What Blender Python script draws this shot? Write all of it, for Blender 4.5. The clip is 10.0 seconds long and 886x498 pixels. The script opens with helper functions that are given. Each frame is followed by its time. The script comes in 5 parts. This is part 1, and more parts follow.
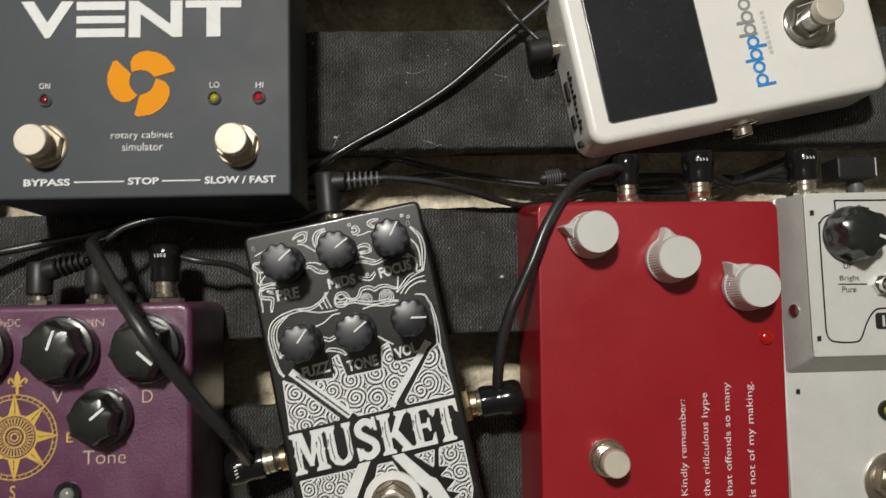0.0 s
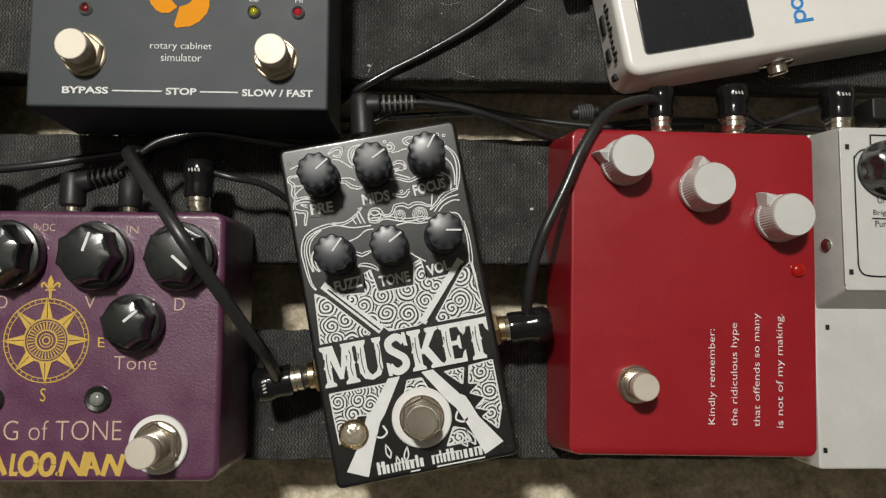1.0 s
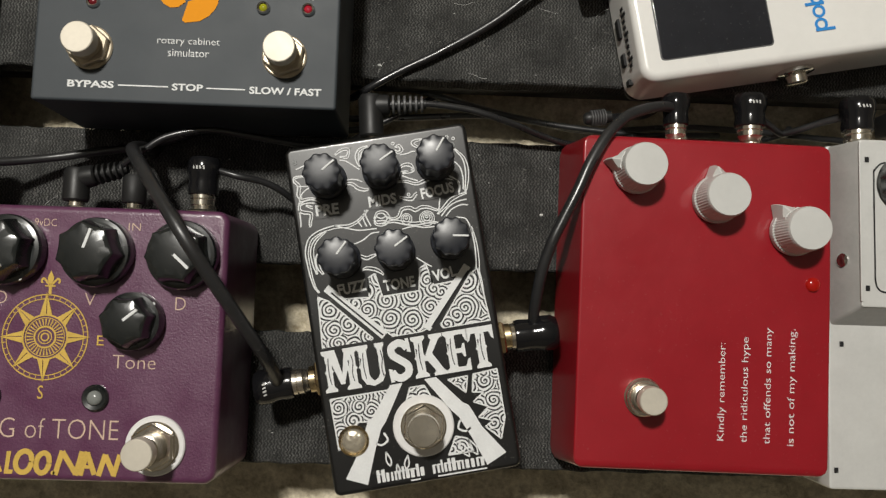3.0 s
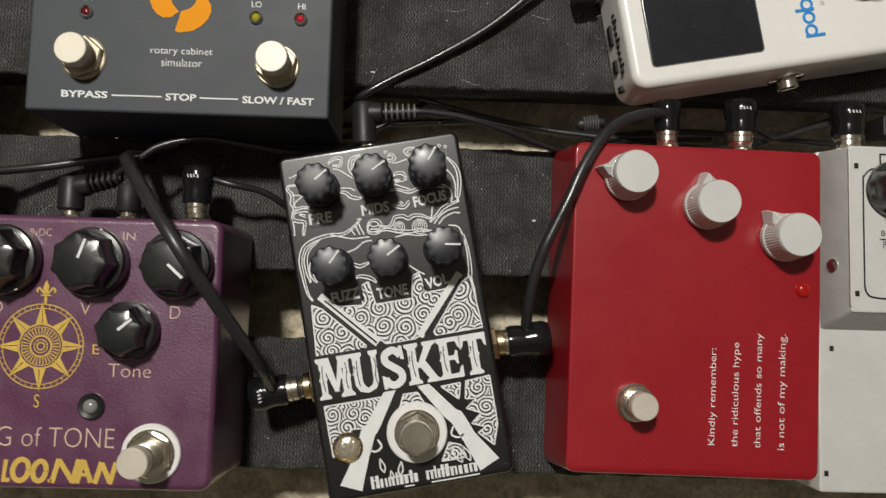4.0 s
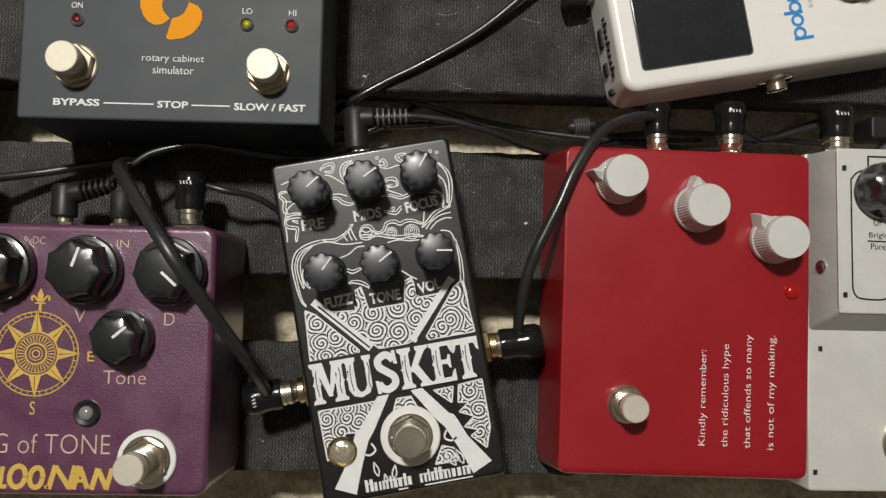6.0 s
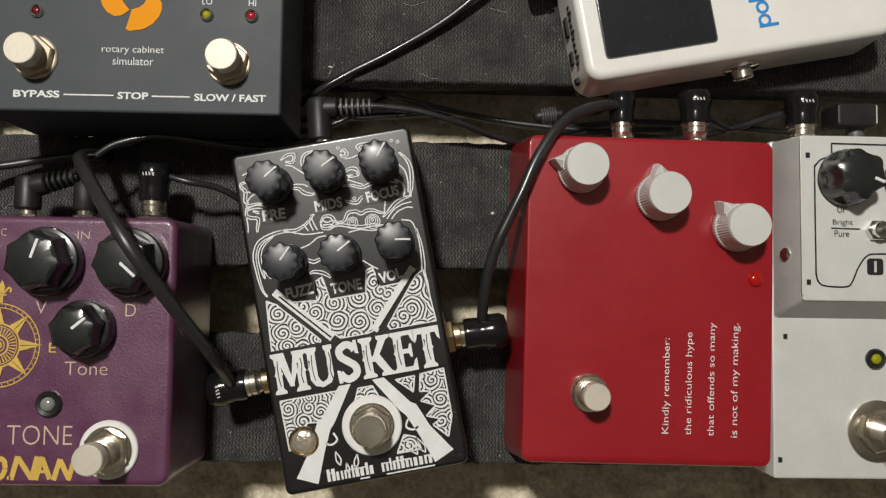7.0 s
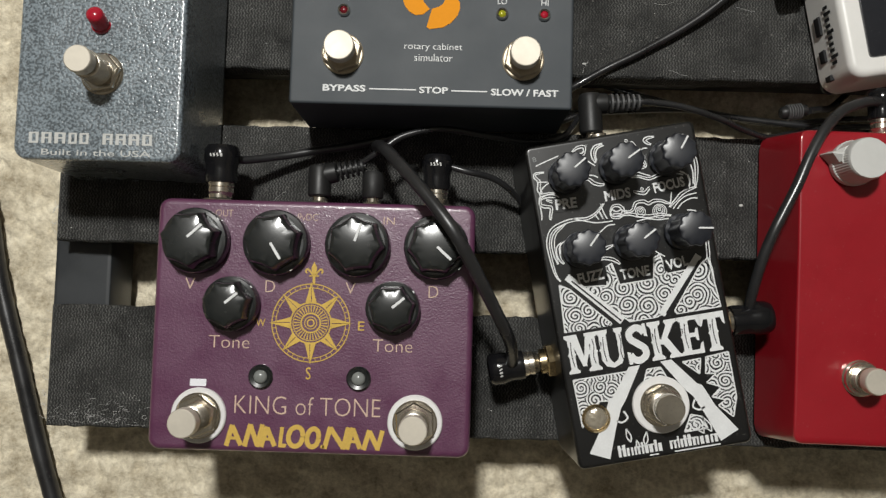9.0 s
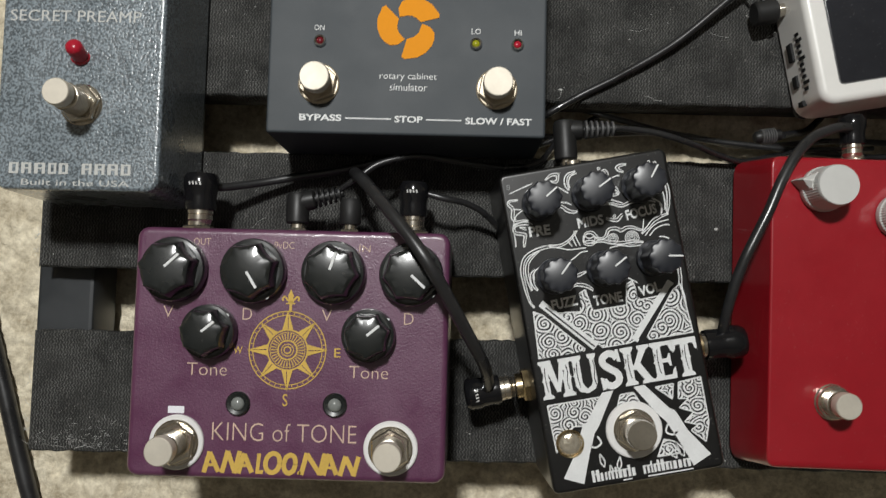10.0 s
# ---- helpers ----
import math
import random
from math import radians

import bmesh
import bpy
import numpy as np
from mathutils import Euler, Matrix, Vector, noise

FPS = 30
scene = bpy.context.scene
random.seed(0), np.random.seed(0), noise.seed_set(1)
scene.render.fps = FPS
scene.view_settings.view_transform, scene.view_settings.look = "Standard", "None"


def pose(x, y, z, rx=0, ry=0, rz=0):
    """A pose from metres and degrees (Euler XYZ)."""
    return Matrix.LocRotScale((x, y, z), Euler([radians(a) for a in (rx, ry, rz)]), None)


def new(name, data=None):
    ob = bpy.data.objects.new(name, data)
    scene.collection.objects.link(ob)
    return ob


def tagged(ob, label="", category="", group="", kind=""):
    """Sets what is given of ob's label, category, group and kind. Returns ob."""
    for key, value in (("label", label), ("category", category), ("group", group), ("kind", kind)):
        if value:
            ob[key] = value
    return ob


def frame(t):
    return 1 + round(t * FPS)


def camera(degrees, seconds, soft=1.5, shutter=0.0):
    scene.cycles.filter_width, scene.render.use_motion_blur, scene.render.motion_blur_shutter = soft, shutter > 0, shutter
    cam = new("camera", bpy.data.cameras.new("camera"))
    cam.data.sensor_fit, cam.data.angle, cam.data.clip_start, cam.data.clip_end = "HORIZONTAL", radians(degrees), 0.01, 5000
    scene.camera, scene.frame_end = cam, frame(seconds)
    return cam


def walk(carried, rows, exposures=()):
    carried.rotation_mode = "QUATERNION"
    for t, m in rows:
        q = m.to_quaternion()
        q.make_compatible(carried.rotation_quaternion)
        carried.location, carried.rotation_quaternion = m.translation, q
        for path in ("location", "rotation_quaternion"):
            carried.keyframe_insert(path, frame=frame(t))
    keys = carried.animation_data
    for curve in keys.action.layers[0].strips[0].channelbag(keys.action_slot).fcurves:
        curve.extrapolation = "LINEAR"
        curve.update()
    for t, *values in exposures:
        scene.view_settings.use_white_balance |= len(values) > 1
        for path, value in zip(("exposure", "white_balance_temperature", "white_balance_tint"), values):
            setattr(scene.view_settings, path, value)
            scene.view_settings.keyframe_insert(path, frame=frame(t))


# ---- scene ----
cam = camera(60.90, 10.0, soft=1.3, shutter=0.5)
PATH = [
    (0, -0.0128, -0.0285, 0.3770, 4.90, -2.10, -1.39),
    (0.5, -0.0223, -0.0440, 0.3790, 5.07, -2.12, -0.56),
    (1, -0.0238, -0.0580, 0.3741, 4.89, -1.95, 0.31),
    (1.5, -0.0249, -0.0564, 0.3706, 4.79, -1.81, 1.11),
    (2, -0.0297, -0.0565, 0.3669, 4.63, -1.59, 1.60),
    (2.5, -0.0278, -0.0557, 0.3683, 4.76, -1.48, 1.82),
    (3.8, -0.0171, -0.0539, 0.3703, 4.69, -1.31, 1.65),
    (4, -0.0208, -0.0509, 0.3714, 4.40, -1.46, 1.56),
    (4.5, -0.0260, -0.0484, 0.3726, 4.31, -1.53, 1.35),
    (5, -0.0246, -0.0458, 0.3736, 4.37, -1.41, 1.23),
    (6.3, -0.0142, -0.0467, 0.3739, 3.68, -1.77, 1.06),
    (6.5, -0.0095, -0.0483, 0.3754, 3.87, -1.68, 0.88),
    (7, -0.0046, -0.0481, 0.3740, 3.43, -1.52, 0.81),
    (7.5, -0.0229, -0.0529, 0.3762, 3.10, -1.16, 0.89),
    (7.8, -0.0630, -0.0544, 0.3917, 3.17, -0.57, 1.03),
    (8, -0.0888, -0.0504, 0.3951, 2.94, -0.38, 1.07),
    (8.5, -0.1087, -0.0558, 0.3932, 3.13, 0.27, 1.41),
    (9, -0.1019, -0.0550, 0.3876, 3.26, 0.45, 1.64),
    (9.5, -0.0979, -0.0531, 0.3869, 3.27, 0.52, 1.59),
    (10, -0.0926, -0.0470, 0.3914, 3.74, 0.46, 1.40),
]
# the picture's white balance cools a little towards the end
walk(cam, [(t, pose(*place)) for t, *place in PATH], ((0.0, 0.03, 6500, 10), (7.5, 0.06, 6500, 10), (8.5, 0.08, 6420, 10), (9.2, 0.0, 6200, 10), (10.0, -0.04, 6150, 10)))

# ---- light: one warm hanging lamp above the far edge of the board, in a closed room ----
world = bpy.data.worlds.new("room_air")
scene.world = world
world.use_nodes = True
world.node_tree.nodes["Background"].inputs["Color"].default_value = (1.0, 0.93, 0.82, 1)
world.node_tree.nodes["Background"].inputs["Strength"].default_value = 0.004
lamp_data = bpy.data.lights.new("hanging_lamp", "POINT")
lamp_data.energy, lamp_data.color, lamp_data.shadow_soft_size = 47.0, (1.0, 0.968, 0.895), 0.050
lamp = new("hanging_lamp", lamp_data)
lamp.location = (-0.20, 0.405, 1.12)

# ---- materials ----


def node(tree, kind, **inputs):
    made = tree.nodes.new(kind)
    for key, value in inputs.items():
        made.inputs[key.replace("_", " ")].default_value = value
    return made


def paint(name, colour, rough=0.5, metal=0.0, vary=0.15, grain=0.004, bump=0.1, bump_size=0.001, second=None, stretch=(1, 1, 1), coat=0.0, rough_vary=0.1, speck=0.0, gloss=0.06, shine=0.5):
    """A surface with colour variation at two scales, roughness variation and fine relief. grain and bump_size in metres."""
    material = bpy.data.materials.new(name)
    material.use_nodes = True
    tree = material.node_tree
    link = tree.links.new
    bsdf = tree.nodes["Principled BSDF"]
    bsdf.inputs["Metallic"].default_value = metal
    bsdf.inputs["Coat Weight"].default_value = coat
    bsdf.inputs["Coat Roughness"].default_value = gloss
    bsdf.inputs["Specular IOR Level"].default_value = shine
    place = node(tree, "ShaderNodeTexCoord")
    mapping = node(tree, "ShaderNodeMapping", Scale=stretch)
    link(place.outputs["Object"], mapping.inputs["Vector"])
    broad = node(tree, "ShaderNodeTexNoise", Scale=0.18 / grain, Detail=3.0)
    fine = node(tree, "ShaderNodeTexNoise", Scale=1.0 / grain, Detail=4.0, Roughness=0.65)
    for tex in (broad, fine):
        link(mapping.outputs["Vector"], tex.inputs["Vector"])
    both = node(tree, "ShaderNodeMath")
    both.operation = "ADD"
    link(broad.outputs["Fac"], both.inputs[0])
    link(fine.outputs["Fac"], both.inputs[1])
    spread = node(tree, "ShaderNodeMapRange", From_Min=0.62, From_Max=1.38)
    link(both.outputs[0], spread.inputs["Value"])
    dark = [c * (1 - vary) for c in colour]
    light = second or [min(1.0, c * (1 + vary)) for c in colour]
    mix = node(tree, "ShaderNodeMix")
    mix.data_type = "RGBA"
    mix.inputs["A"].default_value = (*dark, 1)
    mix.inputs["B"].default_value = (*light, 1)
    link(spread.outputs["Result"], mix.inputs["Factor"])
    colour_out = mix.outputs["Result"]
    if speck:
        dust = node(tree, "ShaderNodeTexNoise", Scale=900.0, Detail=1.0)
        link(place.outputs["Object"], dust.inputs["Vector"])
        cut = node(tree, "ShaderNodeMapRange", From_Min=0.70, From_Max=0.76, To_Max=speck)
        link(dust.outputs["Fac"], cut.inputs["Value"])
        dusty = node(tree, "ShaderNodeMix")
        dusty.data_type = "RGBA"
        dusty.inputs["B"].default_value = (0.45, 0.43, 0.4, 1)
        link(cut.outputs["Result"], dusty.inputs["Factor"])
        link(colour_out, dusty.inputs["A"])
        colour_out = dusty.outputs["Result"]
    link(colour_out, bsdf.inputs["Base Color"])
    sheen = node(tree, "ShaderNodeMapRange", From_Min=0.3, From_Max=0.7, To_Min=max(0.02, rough - rough_vary), To_Max=min(1.0, rough + rough_vary))
    link(broad.outputs["Fac"], sheen.inputs["Value"])
    link(sheen.outputs["Result"], bsdf.inputs["Roughness"])
    if bump:
        relief = node(tree, "ShaderNodeTexNoise", Scale=1.0 / bump_size, Detail=3.0)
        link(mapping.outputs["Vector"], relief.inputs["Vector"])
        lift = node(tree, "ShaderNodeBump", Strength=bump, Distance=bump_size * 0.4)
        link(relief.outputs["Fac"], lift.inputs["Height"])
        link(lift.outputs["Normal"], bsdf.inputs["Normal"])
        if coat:
            link(lift.outputs["Normal"], bsdf.inputs["Coat Normal"])
    return material


CARPET = paint("cut pile carpet", (0.74, 0.61, 0.40), 0.95, vary=0.55, grain=0.0026, bump=1.0, bump_size=0.0013, second=(0.95, 0.87, 0.68))
WALL_PAINT = paint("cream wall paint", (0.38, 0.35, 0.30), 0.8, vary=0.03, grain=0.05)
CEILING_PAINT = paint("white ceiling paint", (0.36, 0.35, 0.33), 0.9, vary=0.02, grain=0.05)


def hook_fabric():
    """Black woven hook tape: fine upright ribs broken into loops, paler where it is scuffed."""
    material = paint("black hook fabric", (0.009, 0.009, 0.009), 0.8, vary=0.3, grain=0.004, bump=0, second=(0.044, 0.044, 0.042), speck=0.4)
    tree = material.node_tree
    link = tree.links.new
    bsdf = tree.nodes["Principled BSDF"]
    place = node(tree, "ShaderNodeTexCoord")
    mapping = node(tree, "ShaderNodeMapping", Scale=(2600.0, 1500.0, 1500.0))
    link(place.outputs["Object"], mapping.inputs["Vector"])
    loops = node(tree, "ShaderNodeTexNoise", Scale=1.0, Detail=2.0)
    link(mapping.outputs["Vector"], loops.inputs["Vector"])
    split = node(tree, "ShaderNodeSeparateXYZ")
    link(place.outputs["Object"], split.inputs[0])

    def calc(kind, a, b):
        made = node(tree, "ShaderNodeMath")
        made.operation = kind
        for slot, value in enumerate((a, b)):
            if isinstance(value, (int, float)):
                made.inputs[slot].default_value = value
            else:
                link(value, made.inputs[slot])
        return made.outputs[0]

    # ribs of about a millimetre that lean to and fro, like knitted columns
    zig = calc("MULTIPLY", calc("PINGPONG", split.outputs["Y"], 0.0011), 0.7)
    stray = node(tree, "ShaderNodeTexNoise", Scale=420.0, Detail=2.0)
    link(place.outputs["Object"], stray.inputs["Vector"])
    zig = calc("ADD", zig, calc("MULTIPLY", stray.outputs["Fac"], 0.0014))
    rib = calc("PINGPONG", calc("ADD", split.outputs["X"], zig), 0.00068)
    rib = calc("MULTIPLY", rib, 1470.0)
    strand = calc("MULTIPLY", rib, calc("POWER", calc("MULTIPLY", loops.outputs["Fac"], 1.75), 3.0))
    patch = node(tree, "ShaderNodeTexNoise", Scale=85.0, Detail=4.0)
    link(place.outputs["Object"], patch.inputs["Vector"])
    worn = node(tree, "ShaderNodeMapRange", From_Min=0.35, From_Max=0.75, To_Min=0.35, To_Max=1.3)
    link(patch.outputs["Fac"], worn.inputs["Value"])
    pale = node(tree, "ShaderNodeMapRange", From_Min=0.12, From_Max=0.95, To_Min=0.0, To_Max=0.9)
    link(strand, pale.inputs["Value"])
    share = node(tree, "ShaderNodeMath")
    share.operation = "MULTIPLY"
    link(pale.outputs["Result"], share.inputs[0])
    link(worn.outputs["Result"], share.inputs[1])
    mix = node(tree, "ShaderNodeMix")
    mix.data_type = "RGBA"
    mix.inputs["B"].default_value = (0.25, 0.25, 0.237, 1)
    link(share.outputs[0], mix.inputs["Factor"])
    link(bsdf.inputs["Base Color"].links[0].from_socket, mix.inputs["A"])
    link(mix.outputs["Result"], bsdf.inputs["Base Color"])
    lift = node(tree, "ShaderNodeBump", Strength=0.9, Distance=0.0006)
    link(strand, lift.inputs["Height"])
    link(lift.outputs["Normal"], bsdf.inputs["Normal"])
    bsdf.inputs["Specular IOR Level"].default_value = 0.25
    return material


HOOK = hook_fabric()
RAIL = paint("black powder-coated aluminium", (0.011, 0.011, 0.012), 0.45, bump=0.15, bump_size=0.0004, shine=0.35)
SIDE = paint("dark grey frame metal", (0.030, 0.033, 0.036), 0.42, bump=0.1, bump_size=0.0005)
PURPLE = paint("purple powder coat", (0.102, 0.028, 0.074), 0.40, vary=0.12, grain=0.0020, bump=0.42, bump_size=0.0007, second=(0.118, 0.036, 0.086), coat=0.6, gloss=0.11, shine=0.7, speck=0.03)
BLACK_PAINT = paint("black paint under clear lacquer", (0.006, 0.006, 0.006), 0.33, vary=0.2, grain=0.004, bump=0.02, bump_size=0.0008, speck=0.1, coat=0.3, gloss=0.08, shine=0.5, rough_vary=0.03)
CHARCOAL = paint("charcoal satin paint", (0.040, 0.048, 0.055), 0.60, vary=0.07, grain=0.003, bump=0.08, bump_size=0.0004, shine=0.45, rough_vary=0.03)


def hammered_paint():
    """Grey two-tone hammer finish: pale blisters on a darker net, each with its own glint."""
    material = paint("grey hammered paint", (0.150, 0.178, 0.198), 0.28, vary=0.12, grain=0.004, bump=0, coat=0.9, gloss=0.07, shine=0.8)
    tree = material.node_tree
    link = tree.links.new
    bsdf = tree.nodes["Principled BSDF"]
    place = node(tree, "ShaderNodeTexCoord")
    speckle = node(tree, "ShaderNodeTexNoise", Scale=1050.0, Detail=2.0, Roughness=0.45)
    link(place.outputs["Object"], speckle.inputs["Vector"])
    cut = node(tree, "ShaderNodeMapRange", From_Min=0.40, From_Max=0.60)
    link(speckle.outputs["Fac"], cut.inputs["Value"])
    mix = node(tree, "ShaderNodeMix")
    mix.data_type = "RGBA"
    mix.blend_type = "MULTIPLY"
    mix.inputs["Factor"].default_value = 1.0
    tone = node(tree, "ShaderNodeMapRange", To_Min=0.55, To_Max=1.50)
    link(cut.outputs["Result"], tone.inputs["Value"])
    link(bsdf.inputs["Base Color"].links[0].from_socket, mix.inputs["A"])
    link(tone.outputs["Result"], mix.inputs["B"])
    link(mix.outputs["Result"], bsdf.inputs["Base Color"])
    lift = node(tree, "ShaderNodeBump", Strength=0.55, Distance=0.0004)
    link(speckle.outputs["Fac"], lift.inputs["Height"])
    link(lift.outputs["Normal"], bsdf.inputs["Normal"])
    link(lift.outputs["Normal"], bsdf.inputs["Coat Normal"])
    return material


HAMMER = hammered_paint()
RED = paint("glossy red enamel", (0.285, 0.008, 0.015), 0.40, vary=0.08, grain=0.006, bump=0.03, bump_size=0.005, coat=0.8, gloss=0.16, speck=0.05, shine=0.3, rough_vary=0.06)
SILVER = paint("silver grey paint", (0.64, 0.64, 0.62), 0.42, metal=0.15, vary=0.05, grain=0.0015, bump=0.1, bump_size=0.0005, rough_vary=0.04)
# the silver again, darkened: shade on sloping sides put into the colour
SILVER_SHADED = paint("shaded silver grey paint", (0.40, 0.395, 0.38), 0.45, metal=0.2, vary=0.10, grain=0.002, bump=0.12, bump_size=0.0006, rough_vary=0.04)
WHITE_PAINT = paint("white enamel", (0.76, 0.75, 0.72), 0.34, vary=0.03, grain=0.004, bump=0.05, bump_size=0.0008, coat=0.2)
SCREEN = paint("glossy black screen", (0.020, 0.021, 0.025), 0.12, vary=0.2, grain=0.01, bump=0, rough_vary=0.03, speck=0.05)
NICKEL = paint("nickel plating", (0.70, 0.65, 0.56), 0.20, metal=0.97, vary=0.14, grain=0.003, bump=0.05, bump_size=0.0008, rough_vary=0.08)
SATIN_NICKEL = paint("satin nickel cap", (0.61, 0.565, 0.48), 0.55, metal=0.45, vary=0.07, grain=0.002, bump=0.05, bump_size=0.0005, rough_vary=0.05, shine=0.35)
AGED_NICKEL = paint("aged nickel plating", (0.54, 0.47, 0.36), 0.50, metal=0.8, vary=0.15, grain=0.002, bump=0.05, bump_size=0.0006, rough_vary=0.06)
CHROME = paint("chrome", (0.80, 0.79, 0.77), 0.10, metal=1.0, vary=0.05, grain=0.003, bump=0.02, bump_size=0.001, rough_vary=0.04)
GOLD_METAL = paint("worn brass plating", (0.62, 0.50, 0.30), 0.25, metal=1.0, vary=0.12, grain=0.002, bump=0.05, bump_size=0.0006)
KNOB_BLACK = paint("glossy black phenolic", (0.012, 0.014, 0.014), 0.25, vary=0.2, grain=0.003, bump=0.02, bump_size=0.0008, rough_vary=0.05, speck=0.05, shine=1.0)
KNOB_SATIN = paint("satin black knob plastic", (0.013, 0.015, 0.021), 0.42, vary=0.2, grain=0.002, bump=0.06, bump_size=0.0005, shine=0.8)
KNOB_GREY = paint("pale grey knob plastic", (0.56, 0.56, 0.54), 0.42, vary=0.04, grain=0.003, bump=0.05, bump_size=0.0006)
RUBBER = paint("black cable rubber", (0.018, 0.018, 0.019), 0.32, vary=0.25, grain=0.003, bump=0.08, bump_size=0.0008, speck=0.08, shine=0.7)
PLUG_BLACK = paint("glossy black plug shell", (0.008, 0.008, 0.009), 0.14, vary=0.2, grain=0.003, bump=0.02, bump_size=0.001, rough_vary=0.05)
PLUG_MATTE = paint("matte black moulded plastic", (0.014, 0.014, 0.014), 0.5, vary=0.2, grain=0.002, bump=0.1, bump_size=0.0006, shine=0.4)
PLUG_GREY = paint("grey moulded plastic", (0.09, 0.09, 0.09), 0.5, vary=0.2, grain=0.002, bump=0.1, bump_size=0.0006)
NYLON = paint("white nylon washer", (0.74, 0.73, 0.72), 0.5, vary=0.05, grain=0.003, bump=0.05, bump_size=0.0008)
INK_WHITE = paint("white ink", (0.72, 0.73, 0.73), 0.65, vary=0.08, grain=0.0008, bump=0, shine=0.3, rough_vary=0.03)
INK_GREY = paint("grey worn ink", (0.26, 0.27, 0.27), 0.65, vary=0.25, grain=0.0008, bump=0, shine=0.3, rough_vary=0.03)
INK_CREAM = paint("cream ink", (0.60, 0.44, 0.34), 0.65, vary=0.15, grain=0.0006, bump=0, shine=0.3, rough_vary=0.03)
INK_GOLD = paint("gold ink", (0.60, 0.40, 0.085), 0.65, vary=0.14, grain=0.0008, bump=0, shine=0.3, rough_vary=0.03)
INK_ORANGE = paint("orange ink", (0.76, 0.29, 0.010), 0.65, vary=0.04, grain=0.002, bump=0, shine=0.12, rough_vary=0.03)
INK_BLACK = paint("black ink", (0.015, 0.015, 0.016), 0.65, vary=0.1, grain=0.002, bump=0, shine=0.3, rough_vary=0.03)
INK_BLUE = paint("blue ink", (0.03, 0.24, 0.62), 0.65, vary=0.05, grain=0.002, bump=0, shine=0.3, rough_vary=0.03)
INK_PALE = paint("pale grey ink", (0.52, 0.52, 0.50), 0.65, vary=0.05, grain=0.002, bump=0, shine=0.3, rough_vary=0.03)
LED_RED = paint("red led plastic", (0.36, 0.012, 0.028), 0.12, vary=0.1, grain=0.002, bump=0)
LED_DARK = paint("dark red led plastic", (0.13, 0.008, 0.014), 0.18, vary=0.1, grain=0.002, bump=0)
LED_GREEN = paint("olive green led plastic", (0.30, 0.30, 0.012), 0.2, vary=0.1, grain=0.002, bump=0)
LED_CLEAR = paint("milky clear led plastic", (0.20, 0.21, 0.20), 0.15, vary=0.2, grain=0.0015, bump=0)
JEWEL = paint("clear lens over brass", (0.66, 0.60, 0.48), 0.16, metal=0.75, vary=0.3, grain=0.0015, bump=0.5, bump_size=0.0014)
LINT = paint("pale lint", (0.6, 0.6, 0.58), 0.8, vary=0.1, bump=0)
TAPE = paint("white tape", (0.80, 0.80, 0.84), 0.6, vary=0.04, bump=0.1, bump_size=0.001)

led_lit = bpy.data.materials.new("lit red led")
led_lit.use_nodes = True
led_lit.node_tree.nodes["Principled BSDF"].inputs["Base Color"].default_value = (0.22, 0.004, 0.004, 1)
led_lit.node_tree.nodes["Principled BSDF"].inputs["Roughness"].default_value = 0.15
led_lit.node_tree.nodes["Principled BSDF"].inputs["Emission Color"].default_value = (1.0, 0.03, 0.01, 1)
led_lit.node_tree.nodes["Principled BSDF"].inputs["Emission Strength"].default_value = 0.12


def swirl_print(name, cell, period):
    """White ink in spirals, each round a centre of its own, on black."""
    material = bpy.data.materials.new(name)
    material.use_nodes = True
    tree = material.node_tree
    link = tree.links.new
    place = node(tree, "ShaderNodeTexCoord")
    mapping = node(tree, "ShaderNodeMapping", Scale=(1 / cell, 1 / cell, 1 / cell))
    wobble = node(tree, "ShaderNodeTexNoise", Scale=1.3, Detail=1.0)
    cells = node(tree, "ShaderNodeTexVoronoi", Scale=1.0, Randomness=0.75)
    cells.voronoi_dimensions = "2D"
    link(place.outputs["Object"], mapping.inputs["Vector"])
    link(mapping.outputs["Vector"], cells.inputs["Vector"])
    link(mapping.outputs["Vector"], wobble.inputs["Vector"])
    away = node(tree, "ShaderNodeVectorMath")
    away.operation = "SUBTRACT"
    link(mapping.outputs["Vector"], away.inputs[0])
    link(cells.outputs["Position"], away.inputs[1])
    split = node(tree, "ShaderNodeSeparateXYZ")
    link(away.outputs["Vector"], split.inputs[0])

    def calc(kind, a, b):
        made = node(tree, "ShaderNodeMath")
        made.operation = kind
        for slot, value in enumerate((a, b)):
            if isinstance(value, (int, float)):
                made.inputs[slot].default_value = value
            elif value is not None:
                link(value, made.inputs[slot])
        return made.outputs[0]

    turn = calc("DIVIDE", calc("ARCTAN2", split.outputs["Y"], split.outputs["X"]), 2 * math.pi)
    rings = calc("DIVIDE", cells.outputs["Distance"], period / cell)
    rings = calc("ADD", rings, calc("MULTIPLY", wobble.outputs["Fac"], 1.2))
    line = calc("GREATER_THAN", calc("FRACT", calc("ADD", rings, turn), None), 0.44)
    mix = node(tree, "ShaderNodeMix")
    mix.data_type = "RGBA"
    mix.inputs["A"].default_value = (0.013, 0.013, 0.015, 1)
    mix.inputs["B"].default_value = (0.72, 0.73, 0.73, 1)
    link(line, mix.inputs["Factor"])
    bsdf = tree.nodes["Principled BSDF"]
    link(mix.outputs["Result"], bsdf.inputs["Base Color"])
    bsdf.inputs["Roughness"].default_value = 0.55
    return material


SWIRL = swirl_print("spiral line print", 0.0070, 0.00135)
SWIRL_SMALL = swirl_print("small spiral line print", 0.0058, 0.0012)

# ---- shape helpers ----
MM = 0.001


